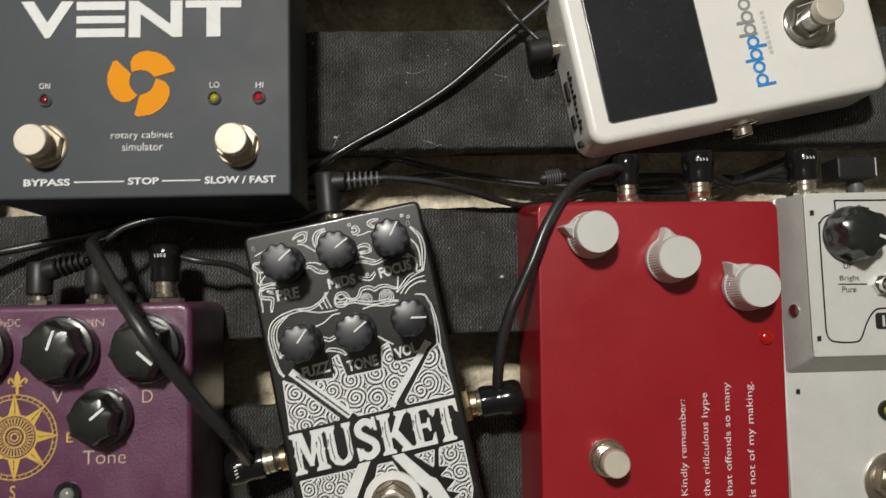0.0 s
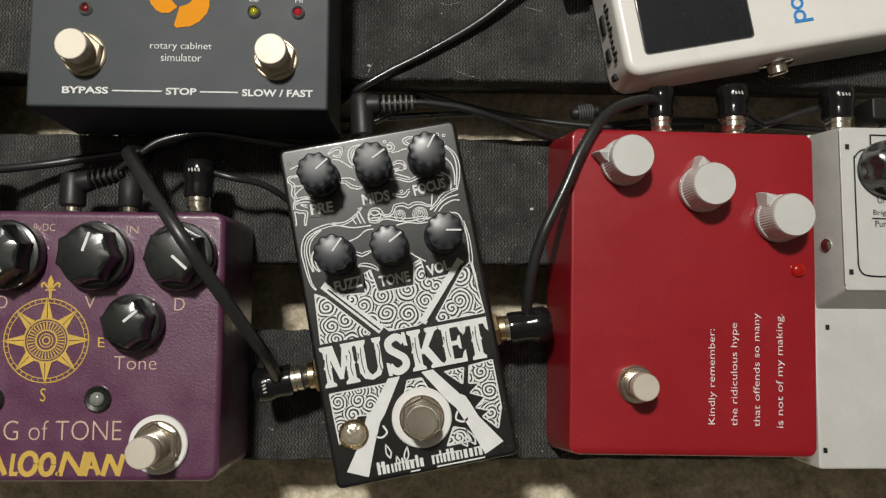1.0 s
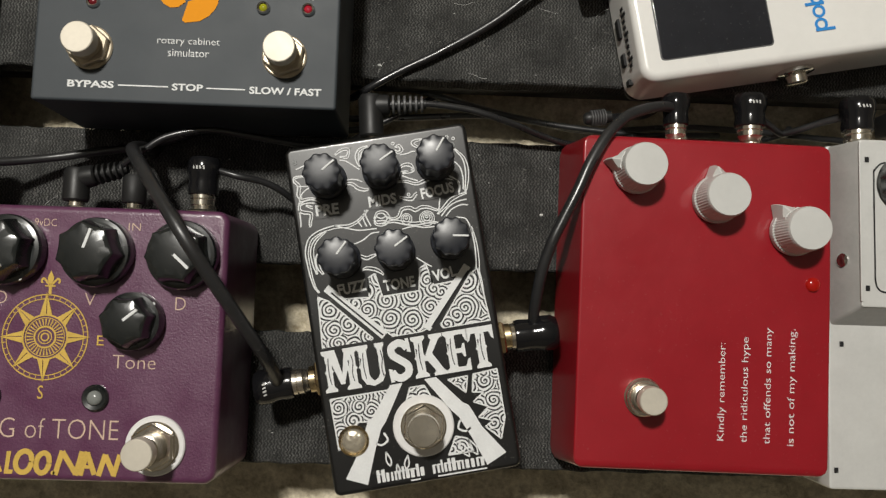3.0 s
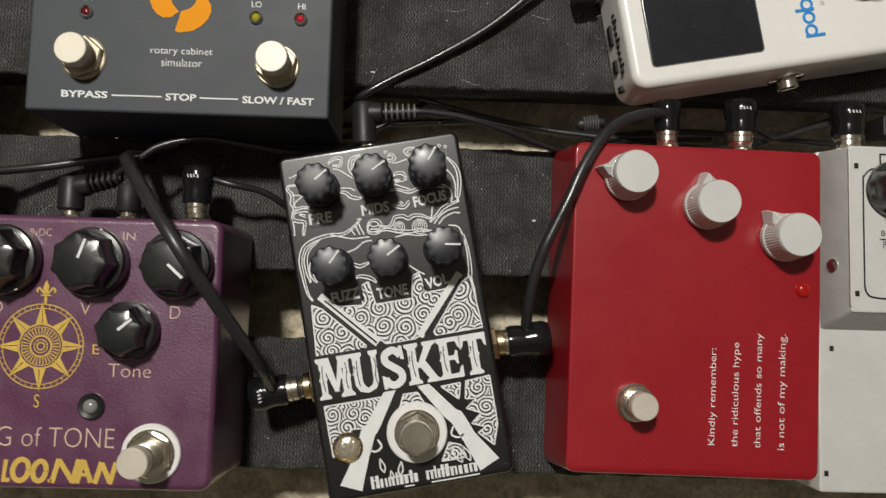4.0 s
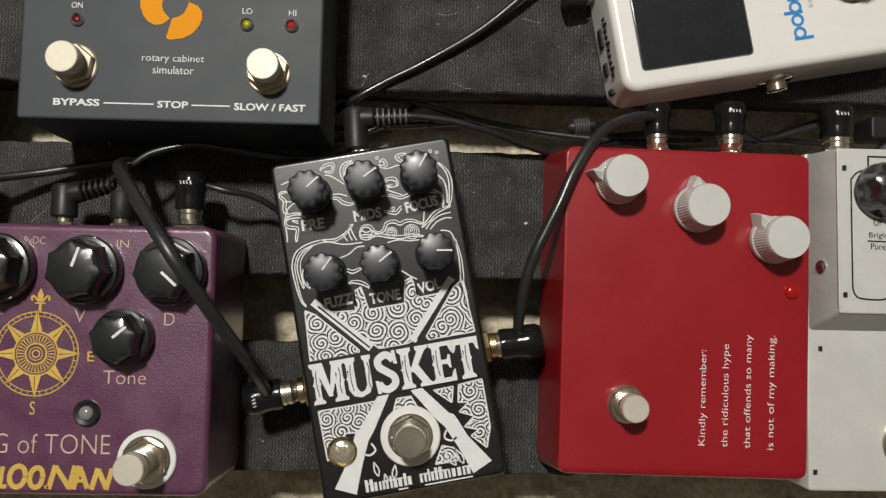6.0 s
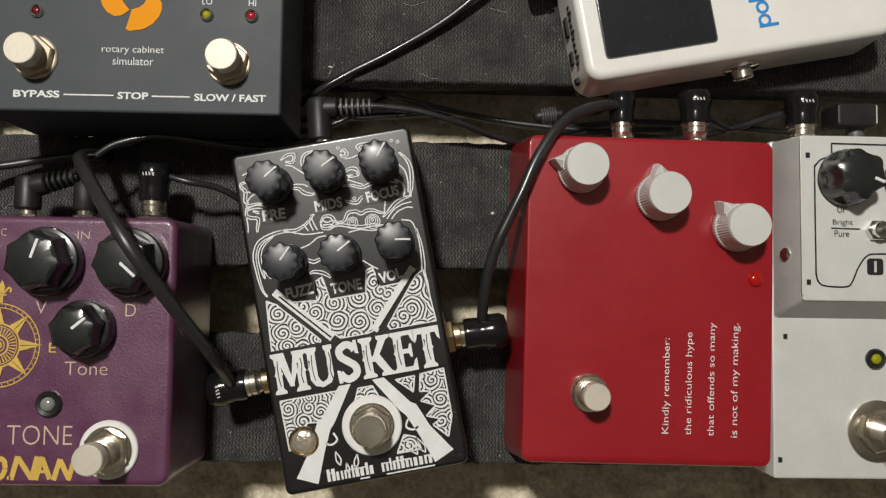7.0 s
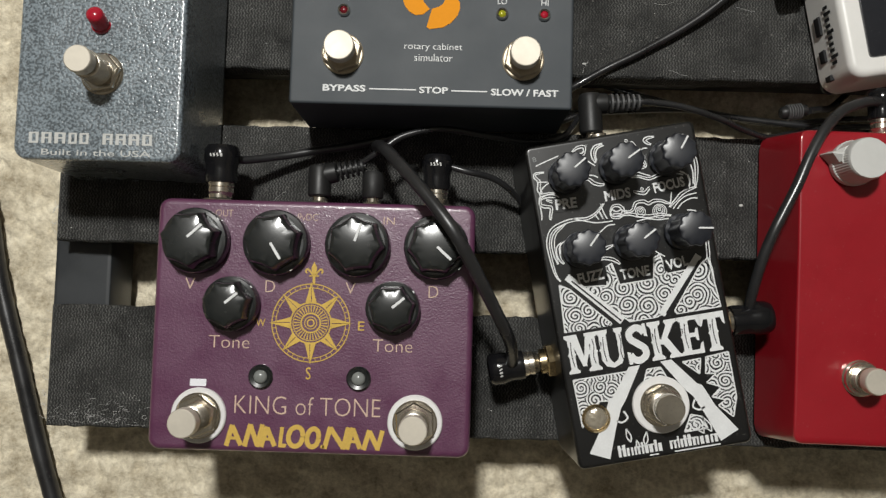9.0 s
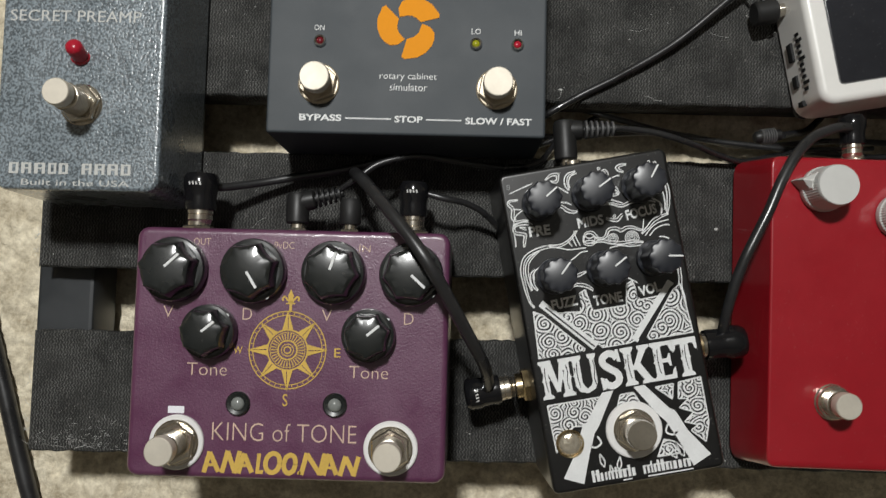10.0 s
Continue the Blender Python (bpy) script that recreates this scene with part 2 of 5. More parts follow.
def part(name, bm, material, parent=None, label="", sharp=35):
    """Link a bmesh as one mesh object under a thing or a part."""
    data = bpy.data.meshes.new(name)
    bmesh.ops.recalc_face_normals(bm, faces=bm.faces)
    bm.to_mesh(data)
    bm.free()
    data.materials.append(material)
    data.shade_smooth()
    data.set_sharp_from_angle(angle=radians(sharp))
    ob = new(name, data)
    ob.parent = parent
    if label:
        tagged(ob, label=label)
    return ob


def flat(name, bm, material, parent, label=""):
    """Like part(), for ink that lies on a top face: the faces look up."""
    for face in bm.faces:
        face.normal_update()
        if face.normal.z < 0:
            face.normal_flip()
    data = bpy.data.meshes.new(name)
    bm.to_mesh(data)
    bm.free()
    data.materials.append(material)
    ob = new(name, data)
    ob.parent = parent
    if label:
        tagged(ob, label=label)
    return ob


def thing(name, m, label, category, group=""):
    ob = new(name)
    ob.empty_display_size = 0.01
    ob.matrix_world = m
    return tagged(ob, label=label, category=category, group=group)


def outline(w, l, r, n=6):
    """A rounded rectangle, w by l, anticlockwise."""
    pts = []
    for cx, cy, start in ((w / 2 - r, l / 2 - r, 0), (-w / 2 + r, l / 2 - r, 90), (-w / 2 + r, -l / 2 + r, 180), (w / 2 - r, -l / 2 + r, 270)):
        for i in range(n + 1):
            a = radians(start + 90 * i / n)
            pts.append((cx + r * math.cos(a), cy + r * math.sin(a)))
    return pts


def skin(bm, rings, close=True):
    """Join rings of equal length, and cap both ends."""
    made = [[bm.verts.new(p) for p in ring] for ring in rings]
    for a, b in zip(made, made[1:]):
        for i in range(len(a)):
            j = (i + 1) % len(a)
            bm.faces.new((a[i], a[j], b[j], b[i]))
    if close:
        bm.faces.new(made[0][::-1])
        bm.faces.new(made[-1])
    return made


def box(bm, x0, x1, y0, y1, z0, z1, r=0.0008, edge=0.0005):
    """A box with rounded corners and rounded upper and lower edges."""
    cx, cy, w, l = (x0 + x1) / 2, (y0 + y1) / 2, x1 - x0, y1 - y0
    rings = []
    for z, inset in ((z0, edge), (z0 + edge * 0.3, edge * 0.3), (z0 + edge, 0), (z1 - edge, 0), (z1 - edge * 0.3, edge * 0.3), (z1, edge), (z1, edge * 1.4)):
        rings.append([(cx + x, cy + y, z) for x, y in outline(w - 2 * inset, l - 2 * inset, max(r - inset, r * 0.4), 4)])
    skin(bm, rings)
    return bm


def shell(w, l, h, grow, corner, edge, lift=None):
    """A cast case: top face w by l at height h, sides that widen by grow towards the base, rounded corners and top edge."""
    bm = bmesh.new()
    rings = []
    steps = [(0.0, -grow, 0.0), ((h - edge) * 0.5, -grow * 0.5, 0.0), (h - edge, 0.0, 0.0)]
    for i in range(1, 6):
        a = radians(90 * i / 5)
        steps.append((h - edge + edge * math.sin(a), edge * (1 - math.cos(a)), 0.0))
    steps.append((h, edge + 0.0003, 0.0))
    for z, inset, _ in steps:
        rings.append([(x, y, z) for x, y in outline(w - 2 * inset, l - 2 * inset, max(corner - inset, 0.0006), 6)])
    skin(bm, rings)
    return bm


def lathe(bm, profile, n=32, m=None, wave=None):
    """Turn (radius, height) pairs round z; wave(angle, height) scales the radius."""
    rings = []
    for r, z in profile:
        ring = []
        for i in range(n):
            a = 2 * math.pi * i / n
            k = wave(a, z) if wave else 1.0
            p = Vector((r * k * math.cos(a), r * k * math.sin(a), z))
            ring.append(m @ p if m else p)
        rings.append(ring)
    skin(bm, rings)
    return bm


def smooth_line(pts, steps=8):
    """A Catmull-Rom line through pts."""
    pts = [Vector(p) for p in pts]
    full = [pts[0] * 2 - pts[1], *pts, pts[-1] * 2 - pts[-2]]
    line = []
    for a, b, c, d in zip(full, full[1:], full[2:], full[3:]):
        for i in range(steps):
            t = i / steps
            line.append(0.5 * (2 * b + (c - a) * t + (2 * a - 5 * b + 4 * c - d) * t * t + (3 * b - a - 3 * c + d) * t ** 3))
    return line + [pts[-1]]


def tube(bm, pts, r, n=12, steps=10):
    line = smooth_line(pts, steps)
    side = None
    rings = []
    for i, p in enumerate(line):
        ahead = (line[min(i + 1, len(line) - 1)] - line[max(i - 1, 0)]).normalized()
        if side is None:
            side = ahead.orthogonal().normalized()
        side = (side - ahead * side.dot(ahead)).normalized()
        up = ahead.cross(side)
        rings.append([p + r * (math.cos(2 * math.pi * k / n) * side + math.sin(2 * math.pi * k / n) * up) for k in range(n)])
    skin(bm, rings)
    return bm


def poly(bm, pts, z):
    bm.faces.new([bm.verts.new((x, y, z)) for x, y in pts])


def bar(bm, x0, x1, y0, y1, z):
    poly(bm, ((x0, y0), (x1, y0), (x1, y1), (x0, y1)), z)


def ring(bm, x, y, r0, r1, z, n=48):
    """A flat ring; r0 of 0 gives a disc."""
    outer = [(x + r1 * math.cos(2 * math.pi * i / n), y + r1 * math.sin(2 * math.pi * i / n)) for i in range(n)]
    if not r0:
        poly(bm, outer, z)
        return
    inner = [(x + r0 * math.cos(2 * math.pi * i / n), y + r0 * math.sin(2 * math.pi * i / n)) for i in range(n)]
    for i in range(n):
        j = (i + 1) % n
        poly(bm, (inner[i], outer[i], outer[j], inner[j]), z)


def stroke(bm, pts, width, z, steps=6, closed=False):
    """A flat line of ink along a smooth line through pts."""
    line = smooth_line([(x, y, 0) for x, y in pts], steps)
    left, right = [], []
    for i, p in enumerate(line):
        ahead = line[min(i + 1, len(line) - 1)] - line[max(i - 1, 0)]
        across = Vector((-ahead.y, ahead.x, 0)).normalized() * width / 2
        left.append(bm.verts.new((p.x + across.x, p.y + across.y, z)))
        right.append(bm.verts.new((p.x - across.x, p.y - across.y, z)))
    for i in range(len(line) - 1):
        bm.faces.new((right[i], right[i + 1], left[i + 1], left[i]))


def lettering(words, x0, x1, y0, y1, z, material, parent, turn=0.0, bold=0.0, shear=0.0, name="lettering", label=""):
    """Printed words that fill the box x0..x1, y0..y1 of the parent's top face before they are turned about the box's centre."""
    curve = bpy.data.curves.new(name, "FONT")
    curve.body, curve.size, curve.offset, curve.resolution_u, curve.shear = words, 1.0, bold, 3, shear
    source = new("lettering_source", curve)
    bpy.context.view_layer.update()
    data = bpy.data.meshes.new_from_object(source.evaluated_get(bpy.context.evaluated_depsgraph_get()))
    bpy.data.objects.remove(source)
    bpy.data.curves.remove(curve)
    co = np.empty(len(data.vertices) * 3)
    data.vertices.foreach_get("co", co)
    co = co.reshape(-1, 3)
    low, high = co.min(0), co.max(0)
    c, s = math.cos(radians(turn)), math.sin(radians(turn))
    cx, cy = (x0 + x1) / 2, (y0 + y1) / 2
    px = (co[:, 0] - low[0]) / (high[0] - low[0]) * (x1 - x0) + x0 - cx
    py = (co[:, 1] - low[1]) / (high[1] - low[1]) * (y1 - y0) + y0 - cy
    co[:, 0], co[:, 1], co[:, 2] = cx + c * px - s * py, cy + s * px + c * py, z
    data.vertices.foreach_set("co", co.ravel())
    data.update()
    data.materials.clear()
    data.materials.append(material)
    ob = new(name, data)
    ob.parent = parent
    if label:
        tagged(ob, label=label)
    return ob


# ---- the room that closes the place ----
FLOOR_Z = 0.016
BASE_Z = 0.0625


def build_carpet():
    """One sheet: a fine, tufted stretch round the board, and coarse cells out to the walls."""
    def ticks(lo, hi, fine):
        inner = list(np.arange(lo, hi + fine / 2, fine))
        return [-2.4, -1.6, -0.9, lo - 0.12] + inner + [hi + 0.12, 0.9, 1.6, 2.4]
    xs, ys = ticks(-0.36, 0.22, 0.0016), ticks(-0.20, 0.13, 0.0016)
    verts = []
    for y in ys:
        for x in xs:
            h = noise.noise((x * 190, y * 190, 0.3)) * 0.0019 + noise.noise((x * 380, y * 380, 4.7)) * 0.0017 + noise.noise((x * 45, y * 45, 9.1)) * 0.0010
            verts.append((x, y, FLOOR_Z + h))
    n = len(xs)
    faces = [(j * n + i, j * n + i + 1, (j + 1) * n + i + 1, (j + 1) * n + i) for j in range(len(ys) - 1) for i in range(n - 1)]
    data = bpy.data.meshes.new("floor")
    data.from_pydata(verts, [], faces)
    data.materials.append(CARPET)
    data.shade_smooth()
    tagged(new("floor", data), label="beige cut-pile carpet under the pedalboard", category="carpet", kind="structure")


build_carpet()
for name, x0, x1, y0, y1, z0, z1, mat_, text in (
    ("wall_north", -2.5, 2.5, 2.4, 2.5, 0.0, 2.7, WALL_PAINT, "plain cream painted room wall"), ("wall_south", -2.5, 2.5, -2.5, -2.4, 0.0, 2.7, WALL_PAINT, "plain cream painted room wall"),
    ("wall_west", -2.5, -2.4, -2.4, 2.4, 0.0, 2.7, WALL_PAINT, "plain cream painted room wall"), ("wall_east", 2.4, 2.5, -2.4, 2.4, 0.0, 2.7, WALL_PAINT, "plain cream painted room wall"),
    ("ceiling", -2.5, 2.5, -2.5, 2.5, 2.703, 2.8, CEILING_PAINT, "plain white painted ceiling"),
):
    tagged(part(name, box(bmesh.new(), x0, x1, y0, y1, z0, z1, 0.01, 0.002), mat_), label=text, category=name.split("_")[0], kind="structure")

# ---- the pedalboard ----


def build_board():
    board = thing("pedalboard", pose(0, 0, FLOOR_Z), "black slatted pedalboard, rails covered with hook fabric, on carpet", "pedalboard")
    low, top = 0.031, 0.044
    for y0, y1 in ((-0.1175, -0.0652), (-0.0372, 0.0158), (0.0413, 0.0935), (0.119, 0.171)):
        bm = box(bmesh.new(), -0.2735, 0.27, y0 + 0.0008, y1 - 0.0008, low, top - 0.0012, 0.002, 0.0012)
        box(bm, -0.2535, 0.238, y0 + 0.002, y1 - 0.002, 0.018, low + 0.0005, 0.002, 0.001)
        rail = part("rail", bm, RAIL, board)
        bm = bmesh.new()
        # fabric laid over the rail, its border a little uneven
        n = 180
        rows = []
        for z, grow in ((low + 0.003, 0.0), (top - 0.0008, 0.0), (top, -0.0007)):
            a = [(-0.2745 - grow + 0.545 * i / n, y0 - grow + 0.0008 * noise.noise((i * 0.9, y0 * 90, z * 40)), z) for i in range(n + 1)]
            b = [(-0.2745 - grow + 0.545 * i / n, y1 + grow + 0.0008 * noise.noise((i * 0.9, y1 * 90 + 7, z * 40)), z) for i in range(n, -1, -1)]
            rows.append(a + b)
        skin(bm, rows)
        part("hook_strip", bm, HOOK, rail, "fuzzy black hook-and-loop fabric")
    for x0, x1 in ((-0.2815, -0.2555), (0.24, 0.266)):
        part("side_bar", box(bmesh.new(), x0, x1, -0.112, 0.165, 0.006, 0.0305, 0.003, 0.0015), SIDE, board)
        for y in (-0.095, 0.15):
            part("foot", lathe(bmesh.new(), ((0.008, -0.0010), (0.009, 0.0006), (0.009, 0.0062)), 20, pose((x0 + x1) / 2, y, 0)), PLUG_MATTE, board)


build_board()

# ---- parts that several pedals share ----


def hexagon(bm, r, z0, z1, m=None, n=6):
    lathe(bm, ((r * 0.93, z0), (r, z0 + 0.0003), (r, z1 - 0.0005), (r * 0.93, z1)), n, m)
    return bm


def footswitch(parent, x, y, z, height, cap=0.0049, nut=0.0085, tone=NICKEL, washer=0.0, turn=10, cap_tone=None, sides=6):
    """A stomp switch: nylon washer, hexagon nut, dress ring, threaded neck and a domed cap."""
    at = pose(x, y, z, 0, 0, turn)
    neck = height - 0.0046
    body = part("footswitch", lathe(bmesh.new(), ((0.0047, 0.0), (0.0047, neck - 0.0020), (0.0044, neck - 0.0016), (0.0036, neck - 0.0015), (0.0036, neck + 0.0004)), 32, at), tone, parent, "nickel-plated stomp switch")
    if washer:
        part("washer", lathe(bmesh.new(), ((washer, 0.0), (washer, 0.0009), (washer - 0.0004, 0.0013), (0.005, 0.0013)), 48, at), NYLON, body, "round white nylon washer")
    lift = 0.0013 if washer else 0.0
    part("ring", lathe(bmesh.new(), ((nut * 1.07, lift), (nut * 1.07, lift + 0.0005), (nut * 1.0, lift + 0.0009), (0.005, lift + 0.0009)), 40, at), tone, body)
    part("nut", hexagon(bmesh.new(), nut * 1.02, lift + 0.0009, lift + 0.0034, at, sides), tone, body)
    bm = bmesh.new()
    for k in range(max(1, int((neck - 0.0019 - lift - 0.0034) / 0.0011))):
        z0 = lift + 0.0034 + k * 0.0011
        lathe(bm, ((0.0046, z0), (0.0053, z0 + 0.0004), (0.0053, z0 + 0.0006), (0.0046, z0 + 0.0010)), 28, at)
    part("thread", bm, tone, body)
    part("cap", lathe(bmesh.new(), ((cap * 0.92, neck), (cap, neck + 0.0004), (cap, height - 0.0007), (cap * 0.97, height - 0.0002), (cap * 0.92, height), (cap * 0.85, height), (cap * 0.5, height)), 36, at), cap_tone or tone, body, "worn round switch cap")
    return body


def socket(parent, x, y, z, direction, r=0.0062, depth=0.0035, tone=NICKEL, text="nickel-plated jack nut"):
    """A jack's nut and bushing on a case wall; direction: degrees in plan."""
    m = pose(x, y, z, 0, 0, direction) @ pose(0, 0, 0, 0, 90, 0)
    nut = part("jack_nut", hexagon(bmesh.new(), r, -0.001, depth * 0.55, m), tone, parent, text)
    part("bushing", lathe(bmesh.new(), ((r * 0.72, -0.001), (r * 0.72, depth), (r * 0.6, depth + 0.0003)), 28, m), tone, nut)


def screw_led(parent, x, y, z, r, material, height=0.0022, bezel=0.0, bezel_tone=None, name="led", label=""):
    dome = [(r, 0.0), (r, height * 0.4)] + [(r * math.cos(radians(a)), height * 0.4 + height * 0.6 * math.sin(radians(a))) for a in (25, 50, 72, 86)]
    ob = part(name, lathe(bmesh.new(), dome, 28, pose(x, y, z)), material, parent, label)
    if bezel:
        bm = bmesh.new()
        m = pose(x, y, z)
        prof = ((r * 1.02, 0.0003), (r * 1.02, 0.0012), (bezel * 0.86, 0.0015), (bezel, 0.0008), (bezel, 0.0))
        rings = [[m @ Vector((rr * math.cos(2 * math.pi * i / 36), rr * math.sin(2 * math.pi * i / 36), z0)) for i in range(36)] for rr, z0 in prof]
        skin(bm, rings, close=False)
        part("bezel", bm, bezel_tone, ob)
    return ob


def plate_screws(parent, w, l):
    """The base plate that closes a case from below."""
    part("base_plate", box(bmesh.new(), -w / 2, w / 2, -l / 2, l / 2, -0.0024, -0.0002, 0.003, 0.0004), RAIL, parent)


INK = 0.0002

# ---- black fuzz pedal with white line art ----


def fuzz_knob(parent, x, y, z, turn):
    """A tall knob: a low round skirt, a fluted body, a scalloped and nearly flat crown with a white line."""
    at = pose(x, y, z, 0, 0, turn)
    h = 0.0186
    wave = lambda a, zz: 1.0 + (0.042 * math.cos(10 * a) if 0.0026 < zz < h - 0.0007 else 0.0)
    prof = ((0.0066, 0.0006), (0.0069, 0.0012), (0.0067, 0.0024), (0.0057, 0.0030), (0.0054, h * 0.55), (0.0056, h * 0.80), (0.0062, h - 0.0026), (0.0063, h - 0.0020), (0.0061, h - 0.0011), (0.0057, h - 0.00072), (0.0052, h - 0.00055), (0.0040, h - 0.00030), (0.0028, h - 0.00014), (0.0015, h - 0.00004), (0.0005, h))
    knob = part("knob", lathe(bmesh.new(), prof, 160, at, wave), KNOB_SATIN, parent, "black fluted control knob with white pointer line", 22)
    bm = bmesh.new()
    box(bm, 0.0004, 0.0057, -0.00032, 0.00032, h - 0.0009, h + 0.00025, 0.0002, 0.0001)
    bm.transform(at)
    part("pointer_line", bm, INK_WHITE, knob)
    return knob


def slab_letter(parent, glyph, x, y, w, z):
    """A heavy slab-serif capital with spurs and a thin dark line down its stems; millimetres, 14 high."""
    tall, mid = 14.4, w / 2

    def stem(a, b, head=True):
        left = [(a - 1.0, 0), (a - 1.0, 0.9), (a, 1.8), (a, 6.2), (a - 0.55, 6.8), (a, 7.6), (a, 12.4)]
        right = [(b, 12.4), (b, 7.8), (b + 0.5, 7.1), (b, 6.4), (b, 1.8), (b + 1.0, 0.9), (b + 1.0, 0)]
        cap_line = [(a - 1.0, 13.3), (a - 1.0, tall), (b + 1.0, tall), (b + 1.0, 13.3)] if head else []
        return left + cap_line + right

    arch = [(0, tall), (4.3, tall), (4.3, 13.3), (3.6, 12.4), (3.6, 4.0), (4.3, 2.5), (mid + 0.2, 1.7), (w - 3.2, 2.6), (w - 2.5, 4.2), (w - 2.5, 12.4), (w - 3.2, 13.3), (w - 3.2, tall), (w, tall), (w, 13.3),
            (w - 0.7, 12.4), (w - 0.7, 3.4), (w - 1.9, 1.1), (mid, -0.1), (2.2, 0.8), (0.8, 3.2), (0.8, 6.4), (0.3, 7.0), (0.8, 7.7), (0.8, 12.4), (0, 13.3)]
    shapes = {
        "M": [stem(1.0, 3.2), stem(w - 4.0, w - 1.1), [(1.6, tall), (4.8, tall), (mid + 0.9, 2.2), (mid - 0.7, 2.2)], [(w - 1.6, tall), (w - 4.4, tall), (mid - 0.5, 2.4), (mid + 0.6, 2.4)]],
        "U": [arch],
        "S": [[(w - 1.7, tall), (w - 0.5, tall), (w - 0.2, 9.4), (w - 1.5, 9.8)], [(0.2, 4.8), (1.5, 4.4), (1.7, 0), (0.4, 0)]],
        "K": [stem(1.0, 3.9), [(3.5, 5.6), (w - 4.4, 12.6), (w - 5.0, 13.3), (w - 5.0, tall), (w - 0.3, tall), (w - 0.3, 13.3), (w - 1.6, 12.6), (5.4, 5.4)], [(4.0, 7.0), (6.4, 8.6), (w - 1.0, 1.6), (w, 0.9), (w, 0), (w - 4.8, 0), (w - 4.8, 0.9), (w - 4.0, 1.6)]],
        "E": [stem(1.0, 3.9), [(1.0, tall), (w, tall), (w, 9.8), (w - 0.9, 10.6), (w - 1.7, 12.8), (3.0, 12.8)], [(3.0, 8.0), (w - 2.6, 8.0), (w - 2.0, 9.6), (w - 1.3, 9.6), (w - 1.3, 4.9), (w - 2.0, 4.9), (w - 2.6, 6.4), (3.0, 6.4)],
              [(1.0, 0), (w, 0), (w, 4.4), (w - 0.9, 3.6), (w - 1.7, 1.6), (3.0, 1.6)]],
        "T": [stem(mid - 1.6, mid + 1.5, False), [(0, tall), (w, tall), (w, 9.4), (w - 0.9, 10.2), (w - 1.5, 12.2), (1.5, 12.2), (0.9, 10.2), (0, 9.4)]],
    }[glyph]
    bm = bmesh.new()
    for i, pts in enumerate(shapes):
        poly(bm, [((x + u) * MM, (y + v) * MM) for u, v in pts], z + i * 0.00002)
    if glyph == "S":
        path = ((w - 1.4, 11.0), (w - 2.6, 12.6), (mid, 13.2), (2.1, 11.8), (2.2, 9.4), (mid, 7.4), (w - 2.0, 5.2), (w - 2.0, 2.6), (mid, 1.1), (2.4, 1.8), (1.2, 3.6))
        stroke(bm, [((x + u) * MM, (y + v) * MM) for u, v in path], 0.0026, z + 0.00006, 8)
    letter = flat("letter", bm, INK_WHITE, parent, "white slab-serif printed capital")
    cuts = bmesh.new()
    for n, a in enumerate({"M": (2.1, w - 2.5), "U": (2.2, w - 1.6), "K": (2.5,), "E": (2.4,), "T": (mid,), "S": ()}[glyph]):
        bend = 0.35 if n % 2 else -0.3
        stroke(cuts, [((x + u) * MM, (y + v) * MM) for u, v in ((a + 0.2, 11.8), (a + 0.2 + bend, 9.0), (a - 0.1, 5.6), (a + 0.3, 2.6))], 0.00032, z + 0.00012, 3)
        poly(cuts, [((x + a + u) * MM, (y + v) * MM) for u, v in ((-1.2, 10.2), (-0.7, 9.9), (-1.1, 7.6))], z + 0.00012)
    if cuts.faces:
        flat("letter_line", cuts, INK_BLACK, letter)
    else:
        cuts.free()


